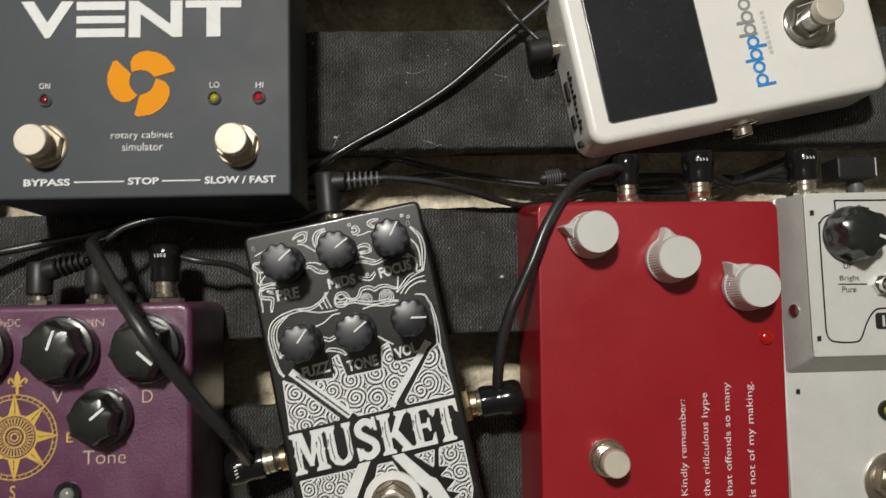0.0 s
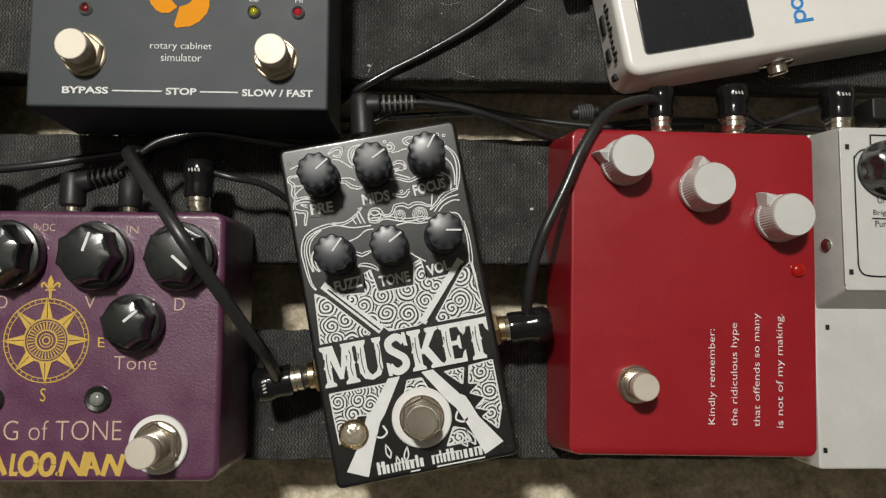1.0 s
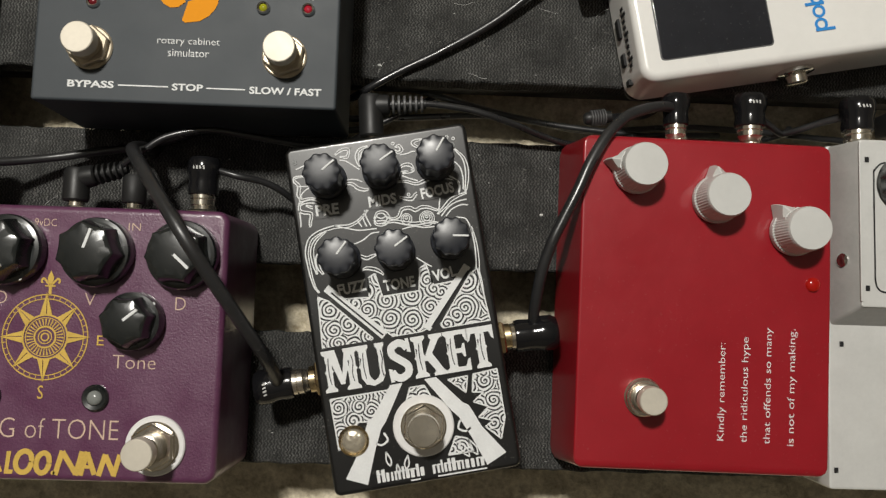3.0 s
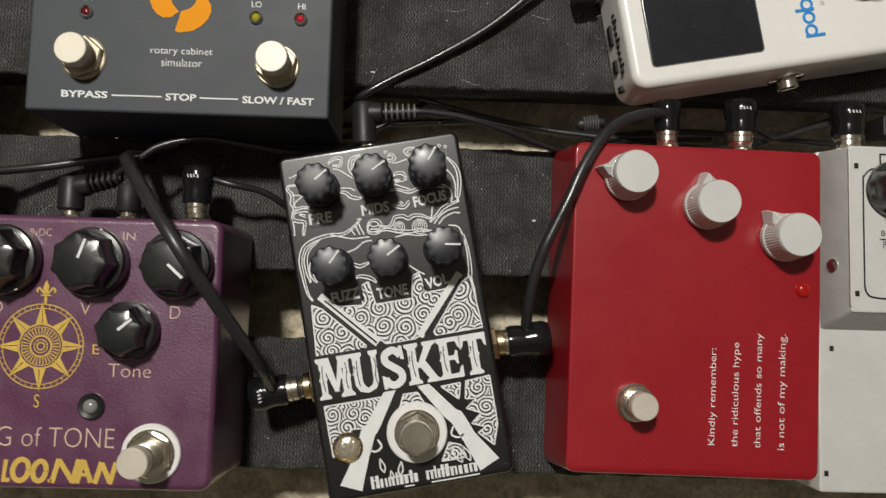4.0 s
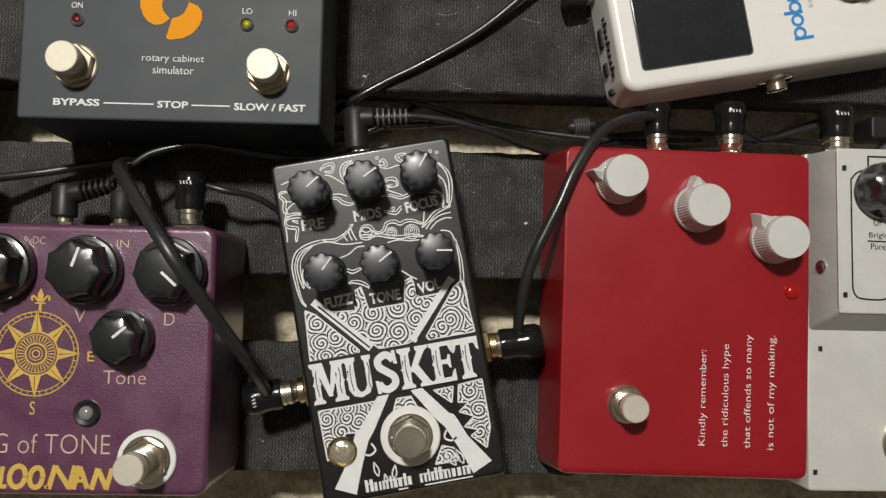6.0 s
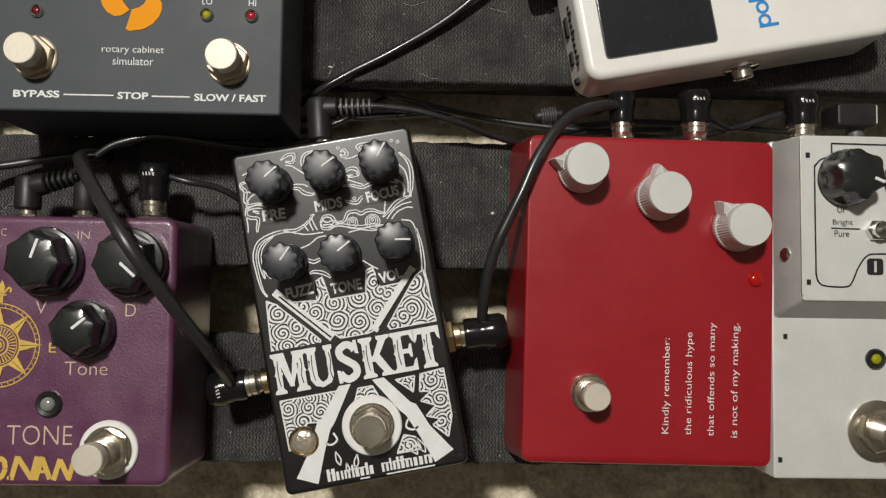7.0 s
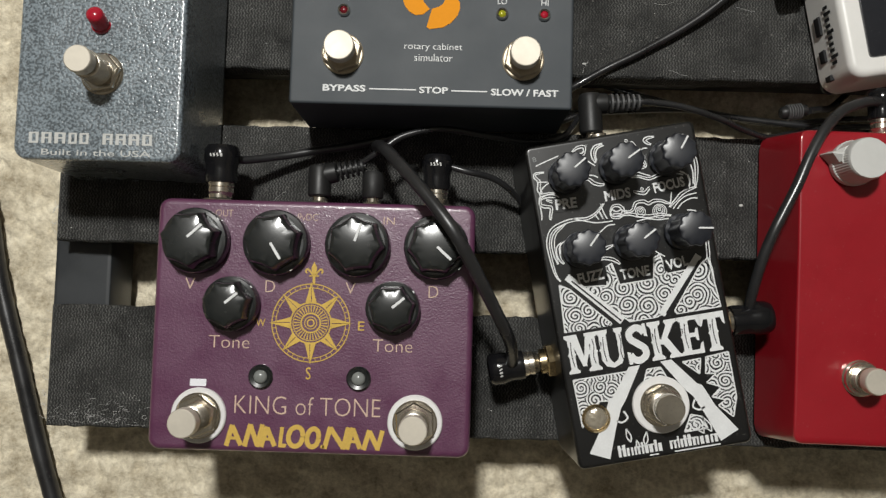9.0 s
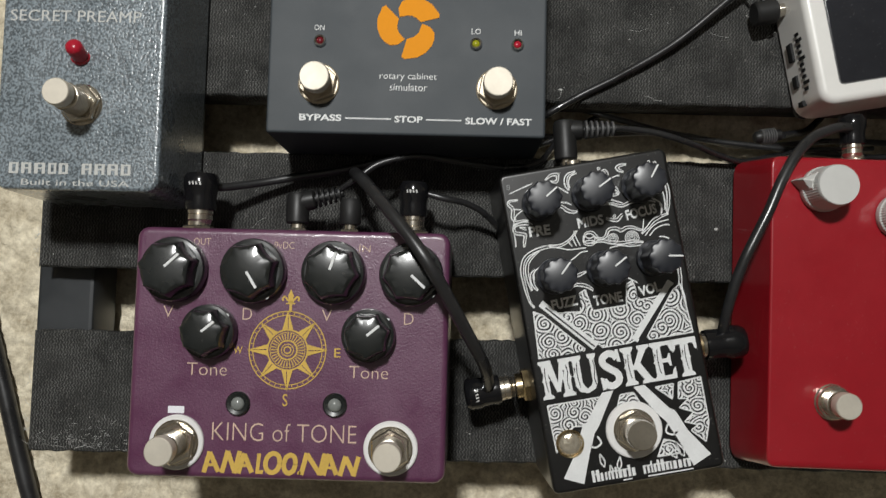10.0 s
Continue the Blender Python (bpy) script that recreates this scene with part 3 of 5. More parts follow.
def build_fuzz():
    h = 0.1030 - BASE_Z
    pedal = thing("effects_pedal", pose(-0.0311, -0.0534, BASE_Z, 0, 0, 11.0), "black fuzz pedal with white line art and six knobs", "effects pedal", "pedals on the board")
    part("case", shell(0.0655, 0.1228, h, 0.0012, 0.0026, 0.0013), BLACK_PAINT, pedal)
    plate_screws(pedal, 0.066, 0.123)
    top = h + INK
    for x, y, turn in ((-18.9, 48.0, 32), (0.5, 48.3, 27), (19.7, 48.4, 52), (-18.2, 19.5, 45), (1.0, 19.2, 29), (20.5, 20.0, -10)):
        fuzz_knob(pedal, x * MM, y * MM, h, turn)
    # spiral panels between the rifles
    for pts, mat_ in (
        (((-28.4, 7.6), (-25.0, 5.6), (-11.5, -9.6), (-12.5, -10.6), (-29.4, -10.6)), SWIRL),
        (((-19.6, 5.6), (-10.6, 4.6), (-10.0, 11.5), (-7.4, 12.6), (-6.0, 4.2), (7.0, 4.2), (8.4, 12.0), (10.8, 13.0), (12.4, 5.4), (19.8, 5.6), (7.6, -9.4), (5.0, -10.2), (-4.5, -10.2)), SWIRL),
        (((28.6, 8.8), (25.6, 7.2), (12.6, -8.8), (13.4, -10.2), (30.0, -10.0)), SWIRL),
        (((-29.4, -28.2), (-8.0, -28.2), (-13.0, -36.5), (-17.5, -37.8), (-21.0, -37.4), (-28.9, -46.0)), SWIRL_SMALL),
        (((-1.5, -28.6), (3.6, -28.6), (5.4, -33.0), (-3.4, -33.0)), SWIRL_SMALL),
        (((12.0, -28.0), (19.0, -27.8), (17.6, -33.4)), SWIRL_SMALL),
        (((21.0, -27.6), (29.6, -27.0), (29.6, -44.0), (27.2, -51.0), (22.4, -46.0), (25.4, -44.4), (20.6, -42.5), (24.6, -39.4), (19.6, -37.0), (23.6, -34.2), (19.8, -33.6)), SWIRL_SMALL),
        (((8.2, -53.6), (17.0, -53.6), (15.6, -49.0), (11.6, -47.6)), SWIRL_SMALL),
    ):
        bm = bmesh.new()
        poly(bm, [(x * MM, y * MM) for x, y in pts], top)
        flat("spiral_print", bm, mat_, pedal, "white spiral line print on black")
        bm = bmesh.new()
        ring_pts = [(x * MM, y * MM) for x, y in pts]
        for a, b in zip(ring_pts, ring_pts[1:] + ring_pts[:1]):
            stroke(bm, (a, b), 0.0005, top + 0.0001, 1)
        flat("spiral_border", bm, INK_WHITE, pedal)
    # crossed rifles
    for mirror in (1, -1):
        bm = bmesh.new()
        k = mirror
        barrel = ((-26.6, 9.4), (-24.6, 11.2), (-6.9, -8.6), (-8.9, -10.4))
        fore = ((3.4, -26.6), (7.4, -26.2), (15.4, -36.6), (17.2, -37.6), (18.4, -40.2), (20.6, -45.6), (27.6, -55.8), (20.4, -59.0), (16.4, -48.4), (14.4, -44.0), (13.2, -41.2), (11.0, -38.6))
        for pts in (barrel, fore):
            poly(bm, [((x * k + (0.5 if k > 0 else -0.4)) * MM, y * MM) for x, y in pts], top + 0.0002)
        stroke(bm, [((x * k + 0.6) * MM, y * MM) for x, y in ((13.4, -42.4), (12.4, -45.0), (14.6, -46.4), (16.6, -45.6))], 0.0007, top + 0.0002)
        flat("rifle_print", bm, INK_WHITE, pedal, "white printed rifle silhouette")
        bm = bmesh.new()
        stroke(bm, [((x * k + 0.8) * MM, y * MM) for x, y in ((-24.4, 8.4), (-8.6, -9.2))], 0.0006, top + 0.0003, 1)
        flat("rifle_line", bm, INK_BLACK, pedal)
    # burst of black and white leaf shapes round the switch
    bm = bmesh.new()
    for x, y, a, size in ((-12.6, -51.5, 100, 5.2), (-9.8, -55.4, 95, 3.6), (-6.4, -53.6, 75, 5.0), (13.8, -52.4, 118, 6.4), (17.0, -52.2, 112, 6.2)):
        c, s = math.cos(radians(a)), math.sin(radians(a))
        for side in (1, -1):
            pts = ((-size / 2, 0), (-size * 0.1, side * size * 0.16), (size / 2, 0))
            stroke(bm, [((x + u * c - v * s) * MM, (y + u * s + v * c) * MM) for u, v in pts], 0.0005, top + 0.0001, 3)
    flat("leaf_print", bm, INK_WHITE, pedal)
    # flowing smoke lines over the upper half
    bm = bmesh.new()

    def smoke(*pts):
        stroke(bm, [(x * MM, y * MM) for x, y in pts], 0.00046, top, 5)
        if len(pts) > 4:
            # a second contour that runs beside the first, drawing in at its ends
            last = len(pts) - 1
            beside = []
            for i, (x, y) in enumerate(pts):
                (ax, ay), (bx, by) = pts[max(i - 1, 0)], pts[min(i + 1, last)]
                long = math.hypot(bx - ax, by - ay)
                gap = 0.35 + 0.75 * math.sin(math.pi * i / last)
                beside.append(((x - (by - ay) / long * gap) * MM, (y + (bx - ax) / long * gap) * MM))
            stroke(bm, beside, 0.00036, top + 0.00002, 5)

    smoke((-20.4, 56.1), (-25.7, 54.7), (-29.5, 53.6))
    smoke((-26.8, 50.9), (-30.3, 51), (-30.9, 49.3), (-29.8, 47.5), (-30.4, 44.5), (-29.8, 43), (-29.4, 41.9), (-26.1, 42.2), (-24.1, 42))
    smoke((-29.4, 47.4), (-27.4, 47.1), (-26.2, 46.9))
    smoke((-29.8, 43), (-28.1, 45.1), (-25.5, 46.6))
    smoke((-30, 41.8), (-30.6, 39), (-29.2, 37.5), (-26.9, 36.8), (-27.5, 34.2), (-27.6, 32.4))
    smoke((-30.4, 38.9), (-30.4, 34.9), (-30.7, 32.9))
    smoke((-29.8, 40.5), (-28.1, 41), (-25.7, 40.9), (-24, 40.2), (-25.3, 39.6), (-27.8, 40.4))
    smoke((-15, 56.5), (-12.6, 57.6), (-10.6, 57.5), (-11.1, 55.7), (-13.5, 55.9))
    smoke((-13.7, 54.6), (-11.6, 53.9), (-9.2, 51.9), (-7.2, 50.1))
    smoke((-13.7, 46.4), (-11.6, 47.1), (-8.6, 46.6), (-6.9, 45.5))
    smoke((-14.2, 45.8), (-10.9, 45.1), (-9.1, 43.2), (-6.6, 42.2), (-4.9, 42.5))
    smoke((-3.1, 58.2), (-6.3, 57.6), (-7.9, 55.4), (-7.8, 52.9), (-6.9, 51.1))
    smoke((-2.7, 57.3), (-5.2, 56.4), (-6.4, 54.1), (-6.3, 52))
    smoke((6.5, 55.9), (7.8, 56.1), (8.2, 55), (7.3, 54.5), (6.4, 55.2))
    smoke((7.8, 53.2), (10.2, 53.2), (12.3, 53.7), (13.4, 53.5))
    smoke((16.7, 57.6), (14.2, 57.8), (12.5, 57), (13.2, 55.4), (15.1, 54.5))
    smoke((6.5, 48), (8.7, 48.9), (10.7, 48.4), (11.3, 47.2), (7.7, 46.5))
    smoke((7, 47.1), (9.9, 47), (12, 46.5))
    smoke((7.4, 45.6), (10.4, 44), (12.7, 42.9))
    smoke((4.6, 43.5), (8.2, 43.1), (12, 41.5), (16.3, 42.3), (21.4, 42.3), (24.7, 41.4), (26, 39.1), (25.9, 37.1), (24.6, 35.6))
    smoke((24.1, 42.7), (26.9, 40.6), (27, 37.5), (25.8, 35.6))
    smoke((27.3, 52.2), (29.6, 48.5), (30.1, 44.3), (29.3, 39.2), (28.6, 36.2))
    smoke((26.6, 47.9), (28.4, 45.2), (28.8, 41.4), (28.2, 37.3))
    smoke((4.8, 38.3), (6.8, 37), (9.6, 36.3), (11.5, 37.9), (12.8, 38.7))
    smoke((19.5, 35.6), (18.9, 33.2), (18.4, 31.2))
    smoke((29.2, 36.1), (25.9, 35.8), (22.8, 34.7), (20.4, 32.6), (17.6, 30.1))
    smoke((28.8, 33.7), (25, 33.3), (21.7, 31.7), (19, 29.1))
    smoke((28.9, 31.6), (26.5, 32), (23, 30.9), (20.6, 28.8))
    smoke((-5.9, 36.3), (-8.5, 33.8), (-10.8, 32.2), (-14, 31.2), (-19, 31.6), (-24.2, 30.8), (-27.8, 29.1), (-29.6, 26.6), (-30.5, 23.1), (-30.3, 19), (-29.9, 14.9), (-29.1, 11.1), (-27.8, 8.9))
    smoke((-22.2, 30.3), (-26.7, 27.5), (-28.6, 23.8), (-28.5, 19.1), (-27.6, 15.5))
    smoke((-7.7, 35.4), (-7.3, 32.6), (-6.2, 29.4))
    smoke((-8.7, 33.9), (-8.4, 31.8), (-7.7, 29.6))
    smoke((-10.6, 32.1), (-10, 30.8), (-9.4, 29.7))
    smoke((-19, 31.6), (-14.2, 29.8), (-10.3, 28.6), (-4.3, 28.3))
    smoke((-4.6, 31.6), (-3.1, 33.4), (-1.1, 33.1), (-0.2, 31.3), (-1.6, 29.9), (-4, 30.1), (-4.6, 31.6))
    smoke((-3.7, 32.5), (-2.4, 31.6), (-0.5, 32))
    smoke((-3.9, 30.9), (-2.5, 30.8), (-0.9, 30.6))
    smoke((-0.2, 31.5), (2.1, 30.5), (4.2, 31), (5.8, 33.2), (8.3, 33.2), (10.1, 32.1), (12.3, 32.8), (14.7, 32.6), (17, 31.5), (18.6, 31.2))
    smoke((-2.1, 29.5), (2, 29.5), (5.8, 28.1), (9.8, 27.3), (13.9, 27.4), (17.8, 26.6))
    smoke((4.6, 26.7), (8.7, 27), (12.6, 26), (16.7, 25.8))
    smoke((-24.9, 23.4), (-26.7, 22.1), (-27.3, 19.5), (-26.7, 16.8), (-25.3, 15.1))
    smoke((-23.2, 23.9), (-25.4, 22.3), (-25.9, 19.3))
    smoke((-13.8, 19.4), (-11.8, 19.1), (-9.6, 17.9), (-7.5, 18.4), (-5.7, 19.1))
    smoke((-13.5, 24), (-9.9, 24.9), (-6.6, 26.8), (-3.7, 26.9))
    smoke((-11.5, 14.4), (-10.1, 14.5), (-7.6, 13.7), (-5.7, 12.6), (-4.5, 11.6))
    smoke((28.6, 23.9), (29, 17.7), (28.6, 11.6), (28.1, 7.6), (28.7, 3.5), (29, -1.7))
    smoke((24.1, 27.9), (27.1, 27), (28.2, 25), (28.7, 21.8))
    smoke((7.9, 15.9), (10.6, 13.5), (12.8, 11.9))
    for x, y in ((6, 57.6), (8.7, 38.5), (25.4, 56.9), (27.6, 56.1)):
        ring(bm, x * MM, y * MM, 0.00035, 0.00065, top, 16)
    for x, y, turns in ((6.6, 30.4, 3), (13.8, 29.7, 4)):
        for k in range(turns):
            ring(bm, x * MM, (y - 0.2 * k) * MM, (0.30 + 0.72 * k) * MM, (0.62 + 0.72 * k) * MM, top + 0.00005, 28)
    flat("smoke_print", bm, INK_WHITE, pedal, "thin white flowing smoke lines")
    for digit, x, y in (("8", -29.6, 56.2), ("7", -9.4, 57.6), ("0", 27.0, 53.8)):
        lettering(digit, (x - 0.7) * MM, (x + 0.7) * MM, (y - 1.0) * MM, (y + 1.0) * MM, top, INK_GREY, pedal)
    # control names on small black scrolls
    for word, x, y, w, turn in (("PRE", -20.6, 37.7, 8.2, -2), ("MIDS", -0.8, 38.0, 10, 0), ("FOCUS", 19.0, 38.4, 12, 4), ("FUZZ", -16.1, 9.0, 10, 3), ("TONE", 0.5, 7.8, 11, 0), ("VOL", 16.7, 8.8, 8.4, 6)):
        bm = bmesh.new()
        poly(bm, [((x + w * 0.6 * u) * MM, (y + v) * MM) for u, v in ((-1, -2.6), (-0.4, -3.0), (0.4, -2.4), (1, -2.8), (1.04, 2.6), (0.3, 3.0), (-0.4, 2.6), (-1.02, 2.9))], top + 0.0001)
        scroll = flat("name_scroll", bm, BLACK_PAINT, pedal)
        lettering(word, (x - w / 2) * MM, (x + w / 2) * MM, (y - 2.0) * MM, (y + 2.0) * MM, top + 0.0002, INK_WHITE, scroll, turn, 0.035)
    # large name on a black band
    bm = bmesh.new()
    poly(bm, [(x * MM, y * MM) for x, y in ((-31.4, -10.4), (31.4, -10.2), (31.4, -26.2), (-31.4, -26.8))], top + 0.0003)
    band = flat("name_band", bm, BLACK_PAINT, pedal)
    spans = ((-30.3, -17.7), (-18.2, -8.3), (-7.9, 1.0), (1.2, 12.6), (12.5, 21.0), (20.8, 30.2))
    for (x0, x1), glyph in zip(spans, "MUSKET"):
        slab_letter(band, glyph, x0, -25.9, x1 - x0, top + 0.0004)
    # the maker's mark, as plain bars
    bm = bmesh.new()
    rng = random.Random(5)
    for x0, x1 in ((-17.4, 0.2), (2.0, 21.0)):
        x = x0
        while x < x1 - 0.8:
            w = rng.uniform(0.7, 1.3)
            tall = rng.choice((3.0, 3.0, 4.3))
            bar(bm, x * MM, (x + w) * MM, -59.0 * MM, (-59.0 + tall) * MM, top)
            if rng.random() < 0.5:
                bar(bm, x * MM, (x + w + 0.6) * MM, -56.4 * MM, -55.9 * MM, top + 0.00005)
            x += w + rng.uniform(0.35, 0.7)
    bar(bm, -6 * MM, -2.6 * MM, -60.2 * MM, -59.7 * MM, top)
    bar(bm, 3.4 * MM, 20.6 * MM, -60.3 * MM, -59.8 * MM, top)
    tagged(flat("maker_mark", bm, INK_WHITE, pedal, "small white printed bars"), kind="stuff")
    footswitch(pedal, 1.2 * MM, -42.2 * MM, h, 0.0135, cap=0.0054, nut=0.0074, washer=0.0106, sides=6, turn=18)
    screw_led(pedal, -23.4 * MM, -43.4 * MM, h, 0.0044, JEWEL, 0.0017, 0.0053, GOLD_METAL, "jewel_lamp", "clear faceted lamp jewel in brass ring")
    socket(pedal, -33.2 * MM, -21.6 * MM, h * 0.5, 180, 0.0070, 0.0050, GOLD_METAL, "brass-coloured jack nut")
    socket(pedal, 33.2 * MM, -17.6 * MM, h * 0.5, 0, 0.0066, 0.0050, GOLD_METAL, "brass-coloured jack nut")
    socket(pedal, 0.3 * MM, 61.6 * MM, h * 0.5, 90, 0.005)


build_fuzz()

# ---- purple twin overdrive pedal ----


def big_knob(parent, x, y, z, turn, r, h=0.0145, facets=7):
    """A round skirt, a steep seven-sided grip with a flat crown, a pointer line on top and a dot on the skirt."""
    at = pose(x, y, z, 0, 0, turn)
    bm = bmesh.new()
    lathe(bm, ((r * 0.95, 0.0004), (r, 0.0010), (r * 0.99, 0.0044), (r * 0.955, 0.0056), (r * 0.86, 0.0060)), 56, at)
    step = 2 * math.pi / facets

    def wave(a, zz):
        """Flat sides that are a little hollow, with sharp corners between them."""
        off = (a + step / 2) % step - step / 2
        return math.cos(step / 2) / math.cos(off) - 0.025 * math.cos(off * facets / 2) if zz < h - 0.0006 else 1.0
    lathe(bm, ((r * 0.90, 0.0056), (r * 0.85, h * 0.70), (r * 0.81, h - 0.0020), (r * 0.79, h - 0.0013), (r * 0.74, h - 0.0009), (r * 0.60, h - 0.00055), (r * 0.40, h - 0.00022), (r * 0.22, h - 0.00006), (r * 0.08, h)), 84, at, wave)
    knob = part("knob", bm, KNOB_BLACK, parent, "glossy black faceted control knob", 16)
    bm = bmesh.new()
    box(bm, r * 0.06, r * 0.62, -0.00050, 0.00050, h - 0.0012, h + 0.0001, 0.0002, 0.0001)
    bm.transform(at)
    part("pointer_line", bm, INK_WHITE, knob)
    part("pointer_dot", lathe(bmesh.new(), ((0.0007, 0.0), (0.0007, 0.0003), (0.0003, 0.0004)), 12, at @ pose(r * 0.93, 0, 0.0052)), INK_WHITE, knob)
    return knob


def build_twin():
    h = 0.104 - BASE_Z
    pedal = thing("effects_pedal", pose(-0.1528, -0.0695, BASE_Z), "wide purple overdrive pedal with gold compass print, black knobs", "effects pedal", "pedals on the board")
    part("case", shell(0.1205, 0.0945, h, 0.0010, 0.0045, 0.0022), PURPLE, pedal)
    plate_screws(pedal, 0.121, 0.095)
    top = h + INK
    for x, y, turn, r in ((-44.3, 31, 43, 12.4), (-14.1, 31, -58, 12.4), (16.3, 31, 72, 12.2), (45.7, 31, -42, 12.2), (-30.0, 7.8, 40, 10.4), (30.2, 7.8, 40, 10.2)):
        big_knob(pedal, x * MM, y * MM, h, turn, r * MM, 0.0145 if r > 11 else 0.0135)
    for word, x, y, w, tall in (("V", -46.6, 14.9, 3.8, 4.4), ("D", -16.4, 14.7, 3.6, 4.4), ("V", 13.9, 14.8, 3.8, 4.4), ("D", 45.1, 14.3, 3.6, 4.4), ("Tone", -30.9, -6.5, 15.2, 4.6), ("Tone", 30.4, -6.3, 14.8, 4.6),
                                ("OUT", -34.8, 41.9, 6.6, 2.6), ("9vDC", -3.2, 41.2, 7.6, 2.6), ("IN", 27.6, 40.6, 4.2, 2.6)):
        lettering(word, (x - w / 2) * MM, (x + w / 2) * MM, (y - tall / 2) * MM, (y + tall / 2) * MM, top, INK_CREAM, pedal, 0, -0.014)
    lettering("KING of TONE", -27.9 * MM, 26.6 * MM, -32.9 * MM, -26.2 * MM, top, INK_CREAM, pedal, 0, -0.016)
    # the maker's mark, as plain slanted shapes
    x = -30.4
    for i, w in enumerate((7.0, 6.4, 6.6, 3.4, 7.2, 6.0, 1.4, 8.6, 6.4, 6.8)):
        bm = bmesh.new()
        lo, hi = -45.0 * MM, (-37.2 + 0.5 * math.sin(i * 1.9)) * MM
        a, b = x * MM, (x + w - 0.7) * MM
        slant = 2.0 * MM
        if w < 2:
            ring(bm, (x + 0.4) * MM, -44.3 * MM, 0, 0.0007, top, 12)
        elif w < 4:
            poly(bm, ((a, lo), (b, lo), (b + slant * 0.2, lo + 1.4 * MM), (a + 1.4 * MM, lo + 1.4 * MM), (a + slant, hi), (a + slant - 1.5 * MM, hi)), top)
        elif i in (4, 5):
            pts = [((a + b) / 2 + (b - a) * 0.42 * math.cos(u * math.pi / 4) + 0.3 * MM * math.sin(u * math.pi / 4), (lo + hi) / 2 + (hi - lo) * 0.43 * math.sin(u * math.pi / 4)) for u in range(9)]
            stroke(bm, pts, 0.0018, top)
        else:
            stroke(bm, ((a, lo), (a + slant, hi)), 0.0018, top, 1)
            stroke(bm, ((a + slant, hi - 0.3 * MM), (b - 0.8 * MM, lo + 0.4 * MM)), 0.0018, top + 0.00003, 1)
            if i % 2:
                stroke(bm, ((b - 1.0 * MM, lo), (b + 0.8 * MM, hi)), 0.0017, top + 0.00006, 1)
            else:
                bar(bm, a + 1.2 * MM, b - 1.4 * MM, lo + 2.4 * MM, lo + 3.5 * MM, top + 0.00006)
        x += w - 0.2
        flat("mark_shape", bm, INK_GOLD, pedal, "bold gold brushed shape")
    # compass rose
    cx, cy = -0.6 * MM, 1.4 * MM
    for r0, r1 in ((14.4, 14.8), (13.0, 13.3), (7.3, 7.9), (6.5, 6.8), (3.3, 3.9), (2.1, 2.45), (1.0, 1.5)):
        bm = bmesh.new()
        ring(bm, cx, cy, r0 * MM, r1 * MM, top)
        flat("compass_ring", bm, INK_GOLD, pedal)
    for i in range(8):
        a = radians(90 + 45 * i + 1)
        reach = 15.6 if i % 2 == 0 else 15.0
        c, s = math.cos(a), math.sin(a)
        bm = bmesh.new()
        for side in (1, -1):
            edge = 0.0 if side > 0 else 0.32
            poly(bm, [(cx + (u * c - v * s) * MM, cy + (u * s + v * c) * MM) for u, v in ((7.6, -edge), (7.6, side * 2.1), (reach - edge * 2, -edge * 0.3))], top + 0.00012)
        flat("compass_point", bm, INK_GOLD, pedal)
    bm = bmesh.new()
    for i in range(32):
        a = 2 * math.pi * i / 32
        c, s = math.cos(a), math.sin(a)
        poly(bm, [(cx + (u * c - v * s) * MM, cy + (u * s + v * c) * MM) for u, v in ((4.0, -0.14), (6.3, -0.26), (6.3, 0.26), (4.0, 0.14))], top)
    for i in range(40):
        a = 2 * math.pi * i / 40
        c, s = math.cos(a), math.sin(a)
        poly(bm, [(cx + (u * c - v * s) * MM, cy + (u * s + v * c) * MM) for u, v in ((13.3, -0.12), (14.3, -0.12), (14.3, 0.12), (13.3, 0.12))], top + 0.00004)
    tagged(flat("compass_rays", bm, INK_GOLD, pedal), kind="stuff")
    bm = bmesh.new()
    fx, fy = 0.0, 16.6 * MM
    bar(bm, fx - 0.5 * MM, fx + 0.5 * MM, fy - 0.6 * MM, fy + 3.4 * MM, top)
    bar(bm, fx - 1.8 * MM, fx + 1.8 * MM, fy + 2.2 * MM, fy + 2.7 * MM, top + 0.0001)
    poly(bm, [(fx + u * MM, fy + v * MM) for u, v in ((-0.7, 3.2), (0.7, 3.2), (1.1, 5.4), (0, 7.8), (-1.1, 5.4))], top + 0.0001)
    for k in (1, -1):
        stroke(bm, [(fx + k * u * MM, fy + v * MM) for u, v in ((0.4, 2.8), (1.4, 4.0), (2.4, 5.0), (3.1, 4.3), (2.8, 3.4))], 0.0007, top)
    flat("fleur_print", bm, INK_GOLD, pedal)
    for word, x, y, w, tall in (("W", -19.4, 1.0, 3.4, 2.8), ("E", 18.4, 0.8, 2.4, 3.4), ("S", -0.8, -17.4, 1.9, 4.6)):
        lettering(word, (x - w / 2) * MM, (x + w / 2) * MM, (y - tall / 2) * MM, (y + tall / 2) * MM, top, INK_GOLD, pedal)
    for x, y in ((-18.5, -19.1), (18.1, -18.8)):
        screw_led(pedal, x * MM, y * MM, h, 0.0026, LED_CLEAR, 0.0026, 0.0046, KNOB_BLACK, "led", "unlit milky indicator in black bezel")
    footswitch(pedal, -41.0 * MM, -34.0 * MM, h, 0.0190, cap=0.0052, nut=0.0080, washer=0.0103, turn=24, cap_tone=SATIN_NICKEL)
    footswitch(pedal, 39.6 * MM, -34.3 * MM, h, 0.0180, cap=0.0052, nut=0.0078, washer=0.0102, turn=33, cap_tone=SATIN_NICKEL)
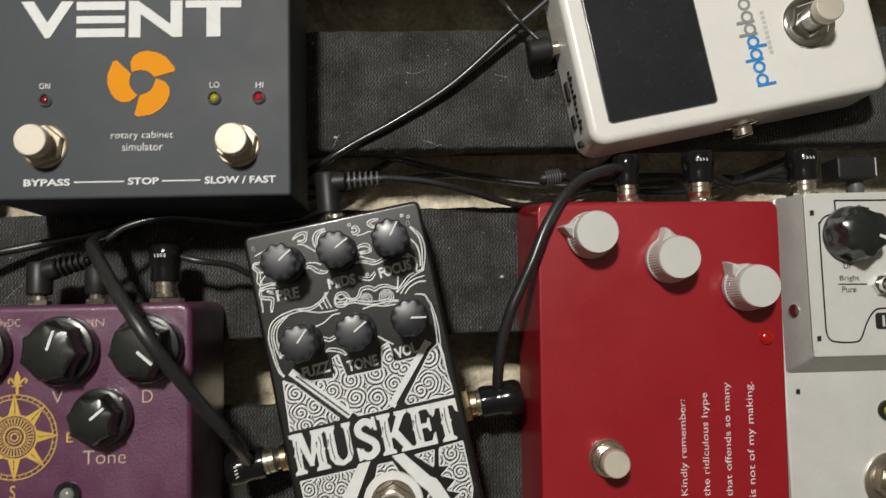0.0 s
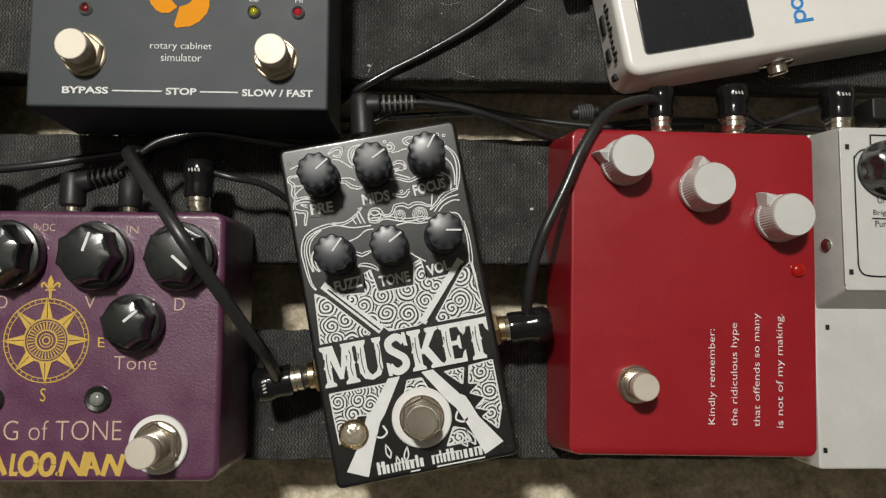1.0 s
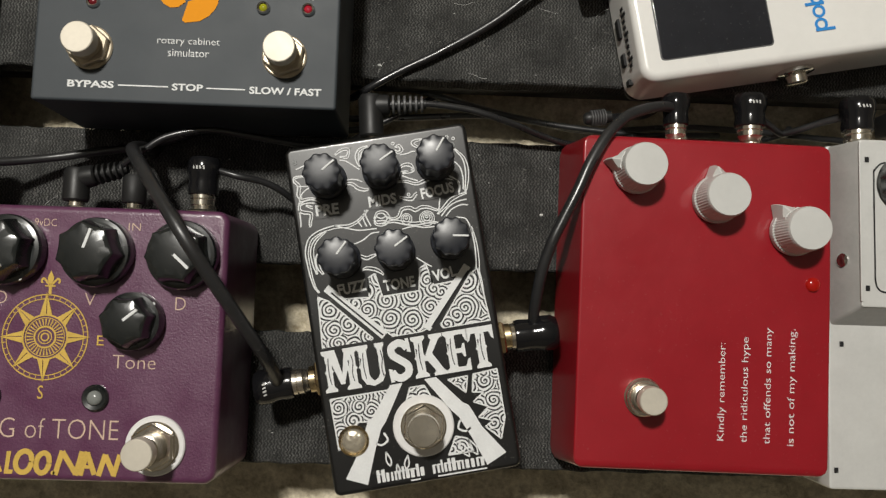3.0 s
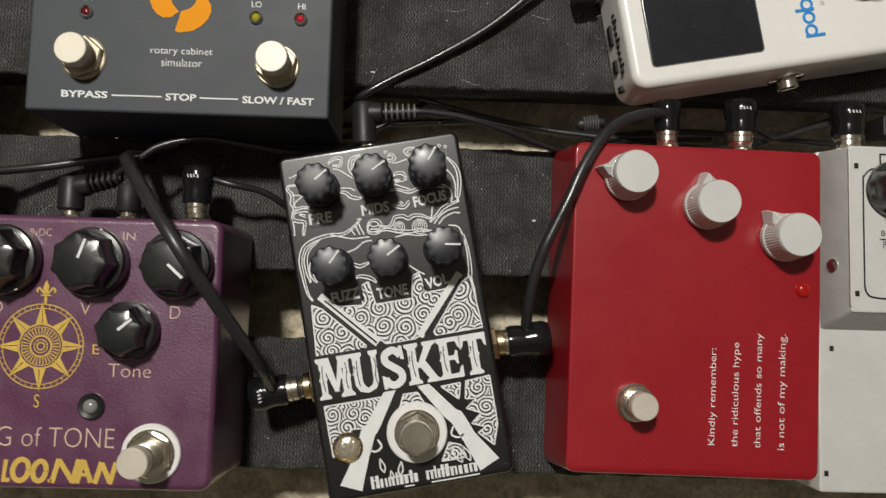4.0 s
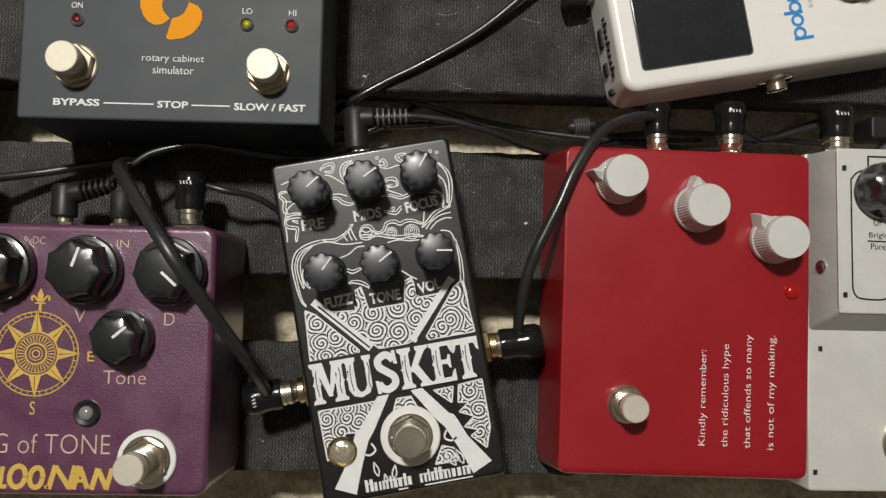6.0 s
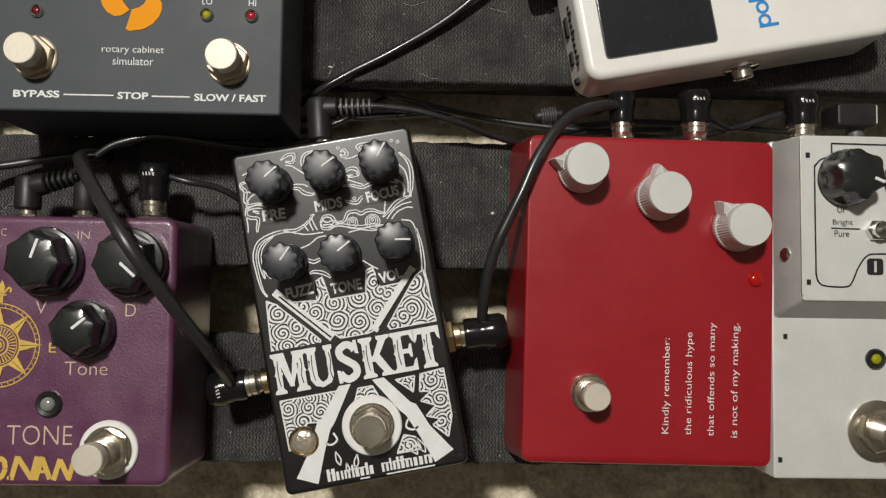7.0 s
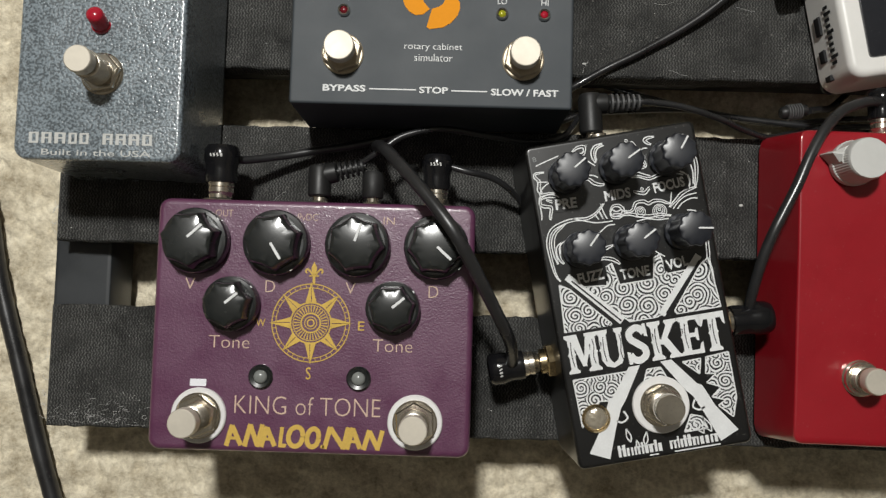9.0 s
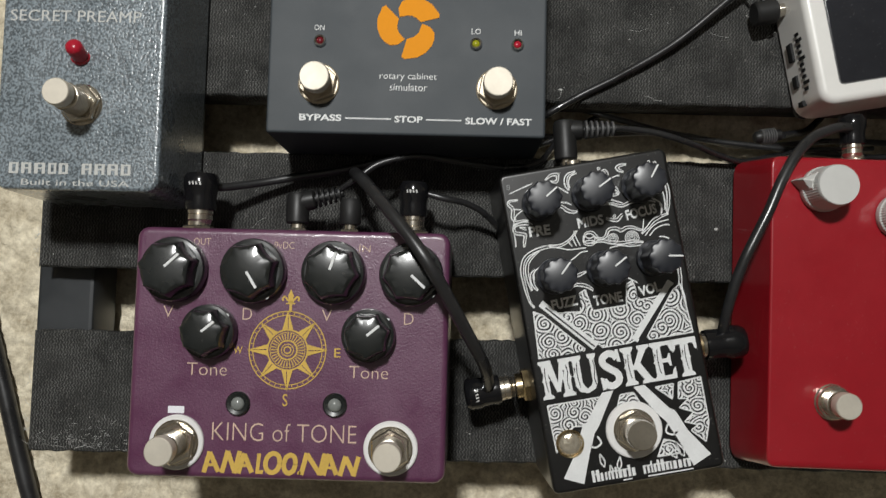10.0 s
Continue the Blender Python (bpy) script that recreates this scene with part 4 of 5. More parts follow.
    part("tape_scrap", box(bmesh.new(), -45.0 * MM, -38.8 * MM, -23.3 * MM, -20.6 * MM, h + 0.00005, h + 0.0003, 0.0003, 0.0001), TAPE, pedal, "small scrap of white tape")
    for x, r in ((-43.0, 0.0064), (-2.4, 0.004), (19.0, 0.004), (45.4, 0.0064)):
        socket(pedal, x * MM, 47.6 * MM, 0.022, 90, r)


build_twin()

# ---- charcoal rotary simulator pedal ----


def build_rotary():
    h = 0.104 - BASE_Z
    pedal = thing("effects_pedal", pose(-0.1111, 0.070, BASE_Z), "square charcoal rotary speaker pedal with orange fan emblem and two switches", "effects pedal", "pedals on the board")
    part("case", shell(0.1082, 0.1092, h, 0.0004, 0.0012, 0.0010), CHARCOAL, pedal)
    plate_screws(pedal, 0.107, 0.108)
    top = h + INK
    # three fan blades round an open hub
    hub = (0.3 * MM, -11.8 * MM)
    for a0 in (134, 14, -106):
        pts = []
        for a, r in ((0, 5.3), (14, 8.4), (27, 10.3), (40, 11.2), (53, 11.8), (70, 12.3), (87, 12.7), (110, 13.0), (116, 12.4), (115, 9.0), (112, 5.0), (98, 4.6), (80, 4.5), (60, 4.5), (40, 4.5), (20, 4.6)):
            b = radians(a0 - a)
            pts.append((hub[0] + r * MM * math.cos(b), hub[1] + r * MM * math.sin(b)))
        blade = bmesh.new()
        poly(blade, pts, top)
        flat("fan_blade", blade, INK_ORANGE, pedal, "orange printed fan blade")
    # large white wordmark
    for glyph, x0, x1 in (("V", -43.5, -24.5), ("E", -23.5, -6.0), ("N", -4.6, 14.8), ("T", 16.0, 36.3)):
        if glyph == "E":
            bm = bmesh.new()
            for y0, y1 in ((5.2, 8.4), (10.4, 13.2), (15.4, 18.6)):
                bar(bm, x0 * MM, x1 * MM, y0 * MM, y1 * MM, top)
            flat("letter", bm, INK_WHITE, pedal)
        else:
            lettering(glyph, x0 * MM, x1 * MM, 5.0 * MM, 18.8 * MM, top, INK_WHITE, pedal, 0, 0.03, name="letter")
    for word, x, y, w, tall, bold in (("ON", -34.5, -12.9, 3.9, 2.2, 0.0), ("LO", 26.6, -13.2, 3.6, 2.2, 0.0), ("HI", 42.9, -13.4, 2.7, 2.2, 0.0), ("rotary cabinet", 0.6, -31.8, 22.2, 3.3, -0.004),
                                      ("simulator", 0.8, -35.8, 14.6, 2.9, -0.004), ("BYPASS", -33.0, -48.4, 16.4, 2.6, 0.03), ("STOP", 1.2, -48.4, 11.0, 2.6, 0.03), ("SLOW / FAST", 35.9, -48.5, 25.6, 2.7, 0.03)):
        lettering(word, (x - w / 2) * MM, (x + w / 2) * MM, (y - tall / 2) * MM, (y + tall / 2) * MM, top, INK_WHITE, pedal, 0, bold)
    bm = bmesh.new()
    bar(bm, -23.4 * MM, -5.6 * MM, -48.7 * MM, -48.2 * MM, top)
    bar(bm, 7.9 * MM, 21.6 * MM, -48.7 * MM, -48.2 * MM, top)
    flat("printed_line", bm, INK_WHITE, pedal)
    for x, tone, text in ((-34.1, LED_DARK, "unlit dark red indicator"), (26.6, LED_GREEN, "unlit yellow-green indicator"), (42.7, LED_RED, "unlit red indicator")):
        screw_led(pedal, x * MM, -18.2 * MM, h, 0.0015, tone, 0.0014, 0.0024, CHROME, "led", text)
    for x, y in ((-34.0, -35.2), (35.0, -35.8)):
        footswitch(pedal, x * MM, y * MM, h, 0.0112, cap=0.0057, nut=0.0075, tone=AGED_NICKEL, turn=20, cap_tone=SATIN_NICKEL)


build_rotary()

# ---- grey hammered preamp pedal ----


def build_preamp():
    h = 0.107 - BASE_Z
    pedal = thing("effects_pedal", pose(-0.2365, 0.0515, BASE_Z), "narrow grey hammered-paint preamp pedal with one switch and red lamp", "effects pedal", "pedals on the board")
    part("case", shell(0.0635, 0.1218, h, 0.0014, 0.0050, 0.0016), HAMMER, pedal)
    plate_screws(pedal, 0.066, 0.124)
    top = h + INK
    bm = bmesh.new()
    # the maker's mark, as plain blocks
    x = -25.6
    for w in (4.2, 4.4, 4.8, 3.6, 4.0, 0, 4.4, 4.4, 4.6, 4.2):
        if not w:
            x += 4.2
            continue
        bar(bm, x * MM, (x + w * 0.3) * MM, -54.8 * MM, -50.6 * MM, top)
        bar(bm, (x + w * 0.62) * MM, (x + w * 0.88) * MM, -54.8 * MM, -50.6 * MM, top)
        bar(bm, x * MM, (x + w * 0.88) * MM, (-54.8 if w < 4.3 else -53.0) * MM, (-54.1 if w < 4.3 else -52.4) * MM, top + 0.00005)
        bar(bm, x * MM, (x + w * 0.88) * MM, -51.2 * MM, -50.6 * MM, top + 0.00005)
        x += w + 0.55
    tagged(flat("maker_mark", bm, INK_PALE, pedal, "row of pale printed blocks"), kind="stuff")
    lettering("Built in the USA", -20.6 * MM, 20.8 * MM, -59.2 * MM, -56.9 * MM, top, INK_PALE, pedal)
    lettering("SECRET PREAMP", -28.5 * MM, 22.4 * MM, 4.8 * MM, 9.2 * MM, top, INK_PALE, pedal, 0, 0.0)
    lean = pose(-0.5 * MM, -9.0 * MM, h - 0.0004, -14, 4, 0)
    dome = [(0.0037, 0.0), (0.0037, 0.0008), (0.0032, 0.0010), (0.0032, 0.0072)] + [(0.0032 * math.cos(radians(a)), 0.0072 + 0.0020 * math.sin(radians(a))) for a in (25, 50, 72, 86)]
    part("led", lathe(bmesh.new(), dome, 28, lean), LED_RED, pedal, "tall domed red lamp, unlit, leaning back")
    footswitch(pedal, 0.9 * MM, -27.8 * MM, h, 0.0198, cap=0.0050, nut=0.0076, turn=12, cap_tone=SATIN_NICKEL)


build_preamp()

# ---- red overdrive pedal ----


def pale_knob(parent, x, y, z, turn):
    """A pale round knob with a ribbed, slightly tapering side and a pointed nose."""
    r, h = 0.0080, 0.0142
    at = pose(x, y, z, 0, 0, turn)
    bm = bmesh.new()
    wave = lambda a, zz: 1.0 + (0.014 * math.cos(52 * a) if 0.003 < zz < h * 0.9 else 0.0)
    lathe(bm, ((r * 1.10, 0.0005), (r * 1.12, 0.0012), (r * 1.11, 0.0032), (r * 1.05, 0.0037), (r * 0.99, h * 0.88), (r * 0.975, h * 0.96), (r * 0.94, h), (r * 0.4, h + 0.0001)), 208, at, wave)
    knob = part("knob", bm, KNOB_GREY, parent, "pale grey knob with ribbed side and pointed nose")
    bm = bmesh.new()
    rows = []
    for zz, tip in ((0.0006, 1.58), (0.0045, 1.54), (0.0080, 1.40), (0.0100, 1.04)):
        rows.append([at @ Vector((u * r, v * r, zz)) for u, v in ((0.45, -0.88), (1.0, -0.36), (tip, -0.03), (tip, 0.03), (1.0, 0.36), (0.45, 0.88))])
    skin(bm, rows)
    part("nose", bm, KNOB_GREY, knob, sharp=20)
    return knob


def build_red():
    pedal = thing("effects_pedal", pose(0.0803, -0.0495, BASE_Z, 0, 0, -0.8), "glossy red overdrive pedal with three pale knobs and white motto", "effects pedal", "pedals on the board")
    # a level control panel, a soft crease, and a front panel that falls a little towards the player
    w, high, crease = 0.0468, 0.0310, 0.0125
    fall = lambda y: high if y > crease else high - (crease - y) * 0.022
    stations = [(y, fall(y)) for y in (-0.0606, -0.0602, -0.0592, -0.0576, -0.0540, 0.0060, 0.0090, 0.0112)]
    stations += [(0.0128, high - 0.00006), (0.0146, high - 0.00002)] + [(y, high) for y in (0.0170, 0.0550, 0.0586, 0.0602, 0.0612, 0.0616)]
    bm = bmesh.new()
    rings = []
    for y, z in stations:
        # corners rounded in plan, and a rounded upper border at both ends
        end = max(0.0, (0.0036 - min(y + 0.0606, 0.0616 - y)) / 0.0036)
        wide = w - 0.0036 * (1 - math.sqrt(max(0.0, 1 - end * end)))
        drop = 0.0012 * max(0.0, (end - 0.7) / 0.3) ** 2
        spread = 0.0034
        pts = [(-wide - spread, 0.0), (-wide - spread * 0.5, z * 0.45), (-wide, z - 0.0009 - drop)]
        for i in range(1, 5):
            a = radians(90 * i / 4)
            pts.append((-wide + 0.0009 * (1 - math.cos(a)), z - drop - 0.0009 + 0.0009 * math.sin(a)))
        pts.append((-wide + 0.0012, z - drop))
        full = pts + [(-px, pz) for px, pz in reversed(pts)]
        rings.append([(px, y + (0.003 * (1 - pz / 0.031) * end * (1 if y > 0 else -1)), pz) for px, pz in full])
    skin(bm, rings)
    part("case", bm, RED, pedal, sharp=50)
    plate_screws(pedal, 0.099, 0.125)
    for x, y, turn in ((-27.0, 48.6, 166), (2.9, 39.1, 100), (32.0, 28.4, 130)):
        pale_knob(pedal, x * MM, y * MM, high, turn)
    # motto in four upright lines
    for words, x, y0, y1 in (("Kindly remember:", 8.2, -49.0, -13.6), ("the ridiculous hype", 16.7, -49.4, -11.2), ("that offends so many", 25.2, -49.6, -7.4), ("is not of my making.", 34.0, -49.9, -7.4)):
        mid, half, tall = (y0 + y1) / 2, (y1 - y0) / 2, (3.2 if words[0] in "Kt" else 3.4)
        line = lettering(words, (x - half - 1.2) * MM, (x + half - 1.2) * MM, (mid - tall / 2) * MM, (mid + tall / 2) * MM, 0.0, INK_WHITE, pedal, 90, -0.006)
        for v in line.data.vertices:
            v.co.z = fall(v.co.y) + INK
    screw_led(pedal, 39.7 * MM, 9.3 * MM, fall(0.0093), 0.0026, led_lit, 0.0022, 0.0, None, "led", "small glowing red indicator lamp")
    footswitch(pedal, -22.0 * MM, -34.6 * MM, fall(-0.0346), 0.0134, cap=0.0050, nut=0.0066, turn=0, sides=32, cap_tone=SATIN_NICKEL)
    for x in (-7.4, 22.0):
        socket(pedal, x * MM, 62.0 * MM, 0.017, 90, 0.006)


build_red()

# ---- silver grey two-level pedal ----


def build_silver():
    pedal = thing("effects_pedal", pose(0.168, -0.0515, BASE_Z), "silver-grey two-level pedal with black knob, toggle and stomp switch", "effects pedal", "pedals on the board")
    hi, lo = 0.0345, 0.0215
    part("case", box(bmesh.new(), -0.0372, 0.0372, -0.0652, 0.0655, 0.0, lo, 0.0012, 0.0008), SILVER, pedal)
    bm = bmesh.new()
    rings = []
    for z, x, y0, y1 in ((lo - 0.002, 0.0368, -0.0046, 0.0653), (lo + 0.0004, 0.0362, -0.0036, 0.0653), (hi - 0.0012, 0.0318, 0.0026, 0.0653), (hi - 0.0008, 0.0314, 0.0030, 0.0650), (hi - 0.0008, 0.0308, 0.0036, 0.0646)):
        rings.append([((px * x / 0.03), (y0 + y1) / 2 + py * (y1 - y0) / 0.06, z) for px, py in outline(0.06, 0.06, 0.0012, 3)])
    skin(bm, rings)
    # slopes take the darkened silver as painted shade; the plate on top stays light
    part("control_housing", bm, SILVER_SHADED, pedal, "raised grey cast control housing, side shade in its colour")
    part("control_plate", box(bmesh.new(), -0.0315, 0.0315, 0.0030, 0.0652, hi - 0.0009, hi, 0.0010, 0.0005), SILVER, pedal, "flat silver-grey control plate")
    plate_screws(pedal, 0.074, 0.130)
    top = hi + INK
    # folded lid edge: thin raised seam and square slots
    part("seam", box(bmesh.new(), -0.0318, -0.0309, 0.0050, 0.0640, hi - 0.0004, hi + 0.0004, 0.0002, 0.0001), SILVER, pedal)
    for x, y, z in ((-28.9, 57.6, hi), (-29.2, 9.9, hi), (-32.0, -11.0, lo), (-34.6, -58.1, lo)):
        bm = bmesh.new()
        bar(bm, (x - 0.8) * MM, (x + 0.8) * MM, (y - 1.0) * MM, (y + 1.0) * MM, z + INK)
        flat("slot", bm, INK_BLACK, pedal)
    bm = bmesh.new()
    frame_pts = ((-26.4, 12.6), (-26.4, 50), (-26.0, 53.6), (-23.6, 56.2), (-19.8, 57.0))
    stroke(bm, [(x * MM, y * MM) for x, y in frame_pts], 0.0006, top)
    stroke(bm, [(x * MM, y * MM) for x, y in ((-26.4, 13.0), (-25.6, 10.2), (-23.0, 8.6), (-15.0, 8.4), (-12.6, 10.6), (-10.4, 15.6), (-7.0, 20.0), (-2.0, 20.8), (12.0, 20.8))], 0.0006, top)
    stroke(bm, [(x * MM, y * MM) for x, y in ((-19.8, 57.0), (-19.8, 62.4))], 0.0006, top + 0.0001, 1)
    stroke(bm, [(x * MM, y * MM) for x, y in ((-19.9, 62.2), (24, 61.8))], 0.0006, top, 1)
    stroke(bm, [(x * MM, y * MM) for x, y in ((-20.4, 30.2), (-9.4, 30.0))], 0.0005, top, 1)
    flat("printed_line", bm, INK_BLACK, pedal, "thin black printed outline")
    for word, x, y, w, tall in (("Out", -9.0, 58.8, 5.4, 3.0), ("UP", -16.2, 37.4, 3.6, 2.9), ("Bright", -16.0, 32.2, 7.6, 2.6), ("Pure", -16.4, 28.2, 5.6, 2.4)):
        lettering(word, (x - w / 2) * MM, (x + w / 2) * MM, (y - tall / 2) * MM, (y + tall / 2) * MM, top, INK_BLACK, pedal)
    bm = bmesh.new()
    poly(bm, [(-4.0 * MM + x, 16.0 * MM + y) for x, y in outline(0.0062, 0.0062, 0.0012, 4)], top)
    badge = flat("printed_badge", bm, INK_BLACK, pedal)
    bm = bmesh.new()
    bar(bm, -4.5 * MM, -3.5 * MM, 13.9 * MM, 18.1 * MM, top + 0.0001)
    flat("badge_mark", bm, INK_PALE, badge)
    # fluted black knobs
    for x, turn in ((-15.0, -22), (10.2, 60)):
        at = pose(x * MM, 49.0 * MM, hi, 0, 0, turn)
        tall = 0.0130
        wave = lambda a, zz: 1.0 + (0.085 * math.cos(6 * a) if 0.0035 < zz < tall - 0.0012 else 0.0)
        bm = lathe(bmesh.new(), ((0.0102, 0.0004), (0.0107, 0.0012), (0.0105, 0.0030), (0.0098, 0.0038), (0.0094, 0.0060), (0.0086, tall - 0.0016), (0.0076, tall - 0.0006), (0.0050, tall - 0.0001), (0.0015, tall)), 72, at, wave)
        knob = part("knob", bm, KNOB_BLACK, pedal, "glossy black fluted knob")
        bm = box(bmesh.new(), 0.0042, 0.0082, -0.0006, 0.0006, tall - 0.0030, tall + 0.0001, 0.0003, 0.0002)
        bm.transform(at)
        part("pointer_line", bm, INK_WHITE, knob)
    at = pose(-3.6 * MM, 29.6 * MM, hi)
    toggle = part("toggle_switch", hexagon(bmesh.new(), 0.0042, 0.0, 0.0020, at), CHROME, pedal, "chrome mini toggle switch")
    part("bushing", lathe(bmesh.new(), ((0.0030, 0.0), (0.0030, 0.0050), (0.0026, 0.0054)), 24, at), CHROME, toggle)
    part("lever", lathe(bmesh.new(), ((0.0010, 0.0), (0.0014, 0.0090), (0.0017, 0.0112), (0.0010, 0.0122)), 16, at @ pose(0, 0, 0.004, 0, 14, 0)), CHROME, toggle)
    screw_led(pedal, 3.2 * MM, -19.2 * MM, lo, 0.0021, LED_GREEN, 0.002, 0.0040, KNOB_BLACK, "led", "unlit green indicator in black bezel")
    footswitch(pedal, 3.4 * MM, -46.8 * MM, lo, 0.0190, cap=0.0052, nut=0.0082, turn=14, washer=0.0, cap_tone=SATIN_NICKEL)
    bm = bmesh.new()
    lathe(bm, ((0.0118, 0.0), (0.0118, 0.0008), (0.0112, 0.0011), (0.008, 0.0011)), 48, pose(3.4 * MM, -46.8 * MM, lo))
    part("washer", bm, NICKEL, pedal, "wide polished steel washer")
    m = pose(-0.0343, 0.0205, 0.0272, 0, -71, 0)
    part("screw", lathe(bmesh.new(), ((0.0026, -0.001), (0.0026, 0.0004), (0.0018, 0.0010), (0.0006, 0.0011)), 20, m), CHROME, pedal, "small chrome side screw")
    socket(pedal, -22.8 * MM, 66.0 * MM, 0.017, 90, 0.006)


build_silver()

# ---- white tuner ----


def build_tuner():
    pedal = thing("tuner_pedal", pose(0.058, 0.034, BASE_Z, 0, 0, 10.5), "white tuner pedal with glossy black display, set askew", "tuner pedal", "pedals on the board")
    h = 0.0235
    at = Matrix.Translation((0.0640, 0.0376, 0))
    bm = shell(0.1256, 0.0726, h, 0.0008, 0.0066, 0.0030)
    bm.transform(at)
    part("case", bm, WHITE_PAINT, pedal)
    bm = box(bmesh.new(), 0.001, 0.125, 0.001, 0.0715, -0.0024, -0.0002, 0.004, 0.0004)
    part("base_plate", bm, RAIL, pedal)
    screen = part("display", box(bmesh.new(), 9.9 * MM, 54.2 * MM, 9.2 * MM, 65.2 * MM, h - 0.0008, h + 0.0003, 0.0016, 0.0002), SCREEN, pedal, "glossy dark display window")
    part("display_rim", box(bmesh.new(), 9.4 * MM, 54.7 * MM, 8.7 * MM, 65.7 * MM, h - 0.0008, h + 0.0001, 0.0018, 0.0001), PLUG_GREY, screen)
    top = h + INK
    # wordmark as plain rounded shapes: four blue, four grey
    for i in range(8):
        bm = bmesh.new()
        y = (12.0 + 5.3 * i) * MM
        ring(bm, 74.4 * MM, y + 2.4 * MM, 0.0015, 0.0026, top, 28)
        if i in (0, 2, 3, 4, 5):
            lean = 3.6 if i in (0, 3) else -3.0
            bar(bm, (71.8 if lean > 0 else 69.4) * MM, (79.6 if lean > 0 else 77.0) * MM, y - 0.3 * MM, y + 0.9 * MM, top + 0.0001)
        flat("wordmark_shape", bm, INK_BLUE if i < 4 else INK_PALE if i > 6 else INK_GREY, pedal)
    bm = bmesh.new()
    for i in range(9):
        bar(bm, 80.0 * MM, 81.6 * MM, (24 + 2.1 * i) * MM, (25.4 + 2.1 * i) * MM, top)
    flat("small_print", bm, INK_PALE, pedal)
    footswitch(pedal, 98.8 * MM, 33.8 * MM, h, 0.0165, cap=0.0056, nut=0.0080, tone=CHROME, turn=8, cap_tone=SATIN_NICKEL)
    bm = lathe(bmesh.new(), ((0.0108, 0.0), (0.0108, 0.0006), (0.0100, 0.0012), (0.0075, 0.0013)), 48, pose(98.8 * MM, 33.8 * MM, h))
    part("washer", bm, CHROME, pedal, "wide polished chrome washer")
    # maker's mark on the side wall, as plain dark bars
    bm = bmesh.new()
    for i in range(10):
        y = (10.5 + 2.6 * i) * MM
        tall = 0.0052 if i in (1, 5, 8) else 0.0036
        x = 0.6 * MM
        bm.faces.new([bm.verts.new(p) for p in ((0.0003, y, 0.0125), (0.0003, y + 0.0015, 0.0125), (0.0003 + tall * 0.04, y + 0.0015, 0.0125 + tall), (0.0003 + tall * 0.04, y, 0.0125 + tall))])
    part("side_mark", bm, INK_BLACK, pedal)
    for y, zc, w in ((6.0, 0.008, 0.0024), (16.0, 0.0066, 0.0052), (29.0, 0.0070, 0.0080)):
        part("side_port", box(bmesh.new(), -0.0003, 0.0020, y * MM - w / 2, y * MM + w / 2, zc - 0.002, zc + 0.002, 0.0003, 0.0001), INK_BLACK, pedal)
    m = pose(67.6 * MM, 0.0004, 0.0105, 90, 0, 0)
    nut = part("jack_nut", lathe(bmesh.new(), ((0.0072, -0.001), (0.0072, 0.0009), (0.0064, 0.0013)), 32, m), CHROME, pedal, "chrome jack washer and nut")
    part("bushing", lathe(bmesh.new(), ((0.0042, 0.0), (0.0042, 0.0048), (0.0034, 0.0053)), 24, m), NICKEL, nut)


build_tuner()

# ---- plugs and cables ----


def axis(x, y, z, direction, tilt=0):
    """A frame whose z runs along direction (degrees in plan)."""
    return pose(x, y, z, 0, 0, direction) @ pose(0, 0, 0, 0, 90 - tilt, 0)


def plug(parent, x, y, z, direction, length=0.0150, r=0.0052, mark=True):
    """A black screw-on patch plug: plated collar at the jack, flared shell, rounded end."""
    m = axis(x, y, z, direction)
    body = part("plug", lathe(bmesh.new(), ((r * 0.66, 0.0036), (r * 0.88, 0.0040), (r * 0.92, 0.0056), (r * 0.88, length * 0.46), (r * 0.90, length * 0.56), (r, length * 0.68), (r, length * 0.88), (r * 0.86, length * 0.97), (r * 0.5, length)), 36, m), PLUG_BLACK, parent, "glossy black patch plug")
    part("collar", lathe(bmesh.new(), ((r * 0.60, -0.002), (r * 0.66, -0.0004), (r * 0.72, 0.0), (r * 0.72, 0.0018), (r * 0.68, 0.0021), (r * 0.74, 0.0024), (r * 0.74, 0.0038), (r * 0.6, 0.0040)), 32, m), NICKEL, body, "nickel plug collar")
    if mark:
        bm = bmesh.new()
        for i in range(4):
            a0 = -0.30 + 0.20 * i
            quad = []
            for a, zz in ((a0, 0.70 + 0.012 * (i % 2)), (a0 + 0.11, 0.70), (a0 + 0.15, 0.77), (a0 + 0.05 + 0.04 * (i % 2), 0.775)):
                quad.append(m @ Vector((-r * 1.01 * math.cos(a), r * 1.01 * math.sin(a), length * zz)))
            bm.faces.new([bm.verts.new(p) for p in quad])
        part("plug_print", bm, INK_PALE, body, "tiny white printed bars")
    return body


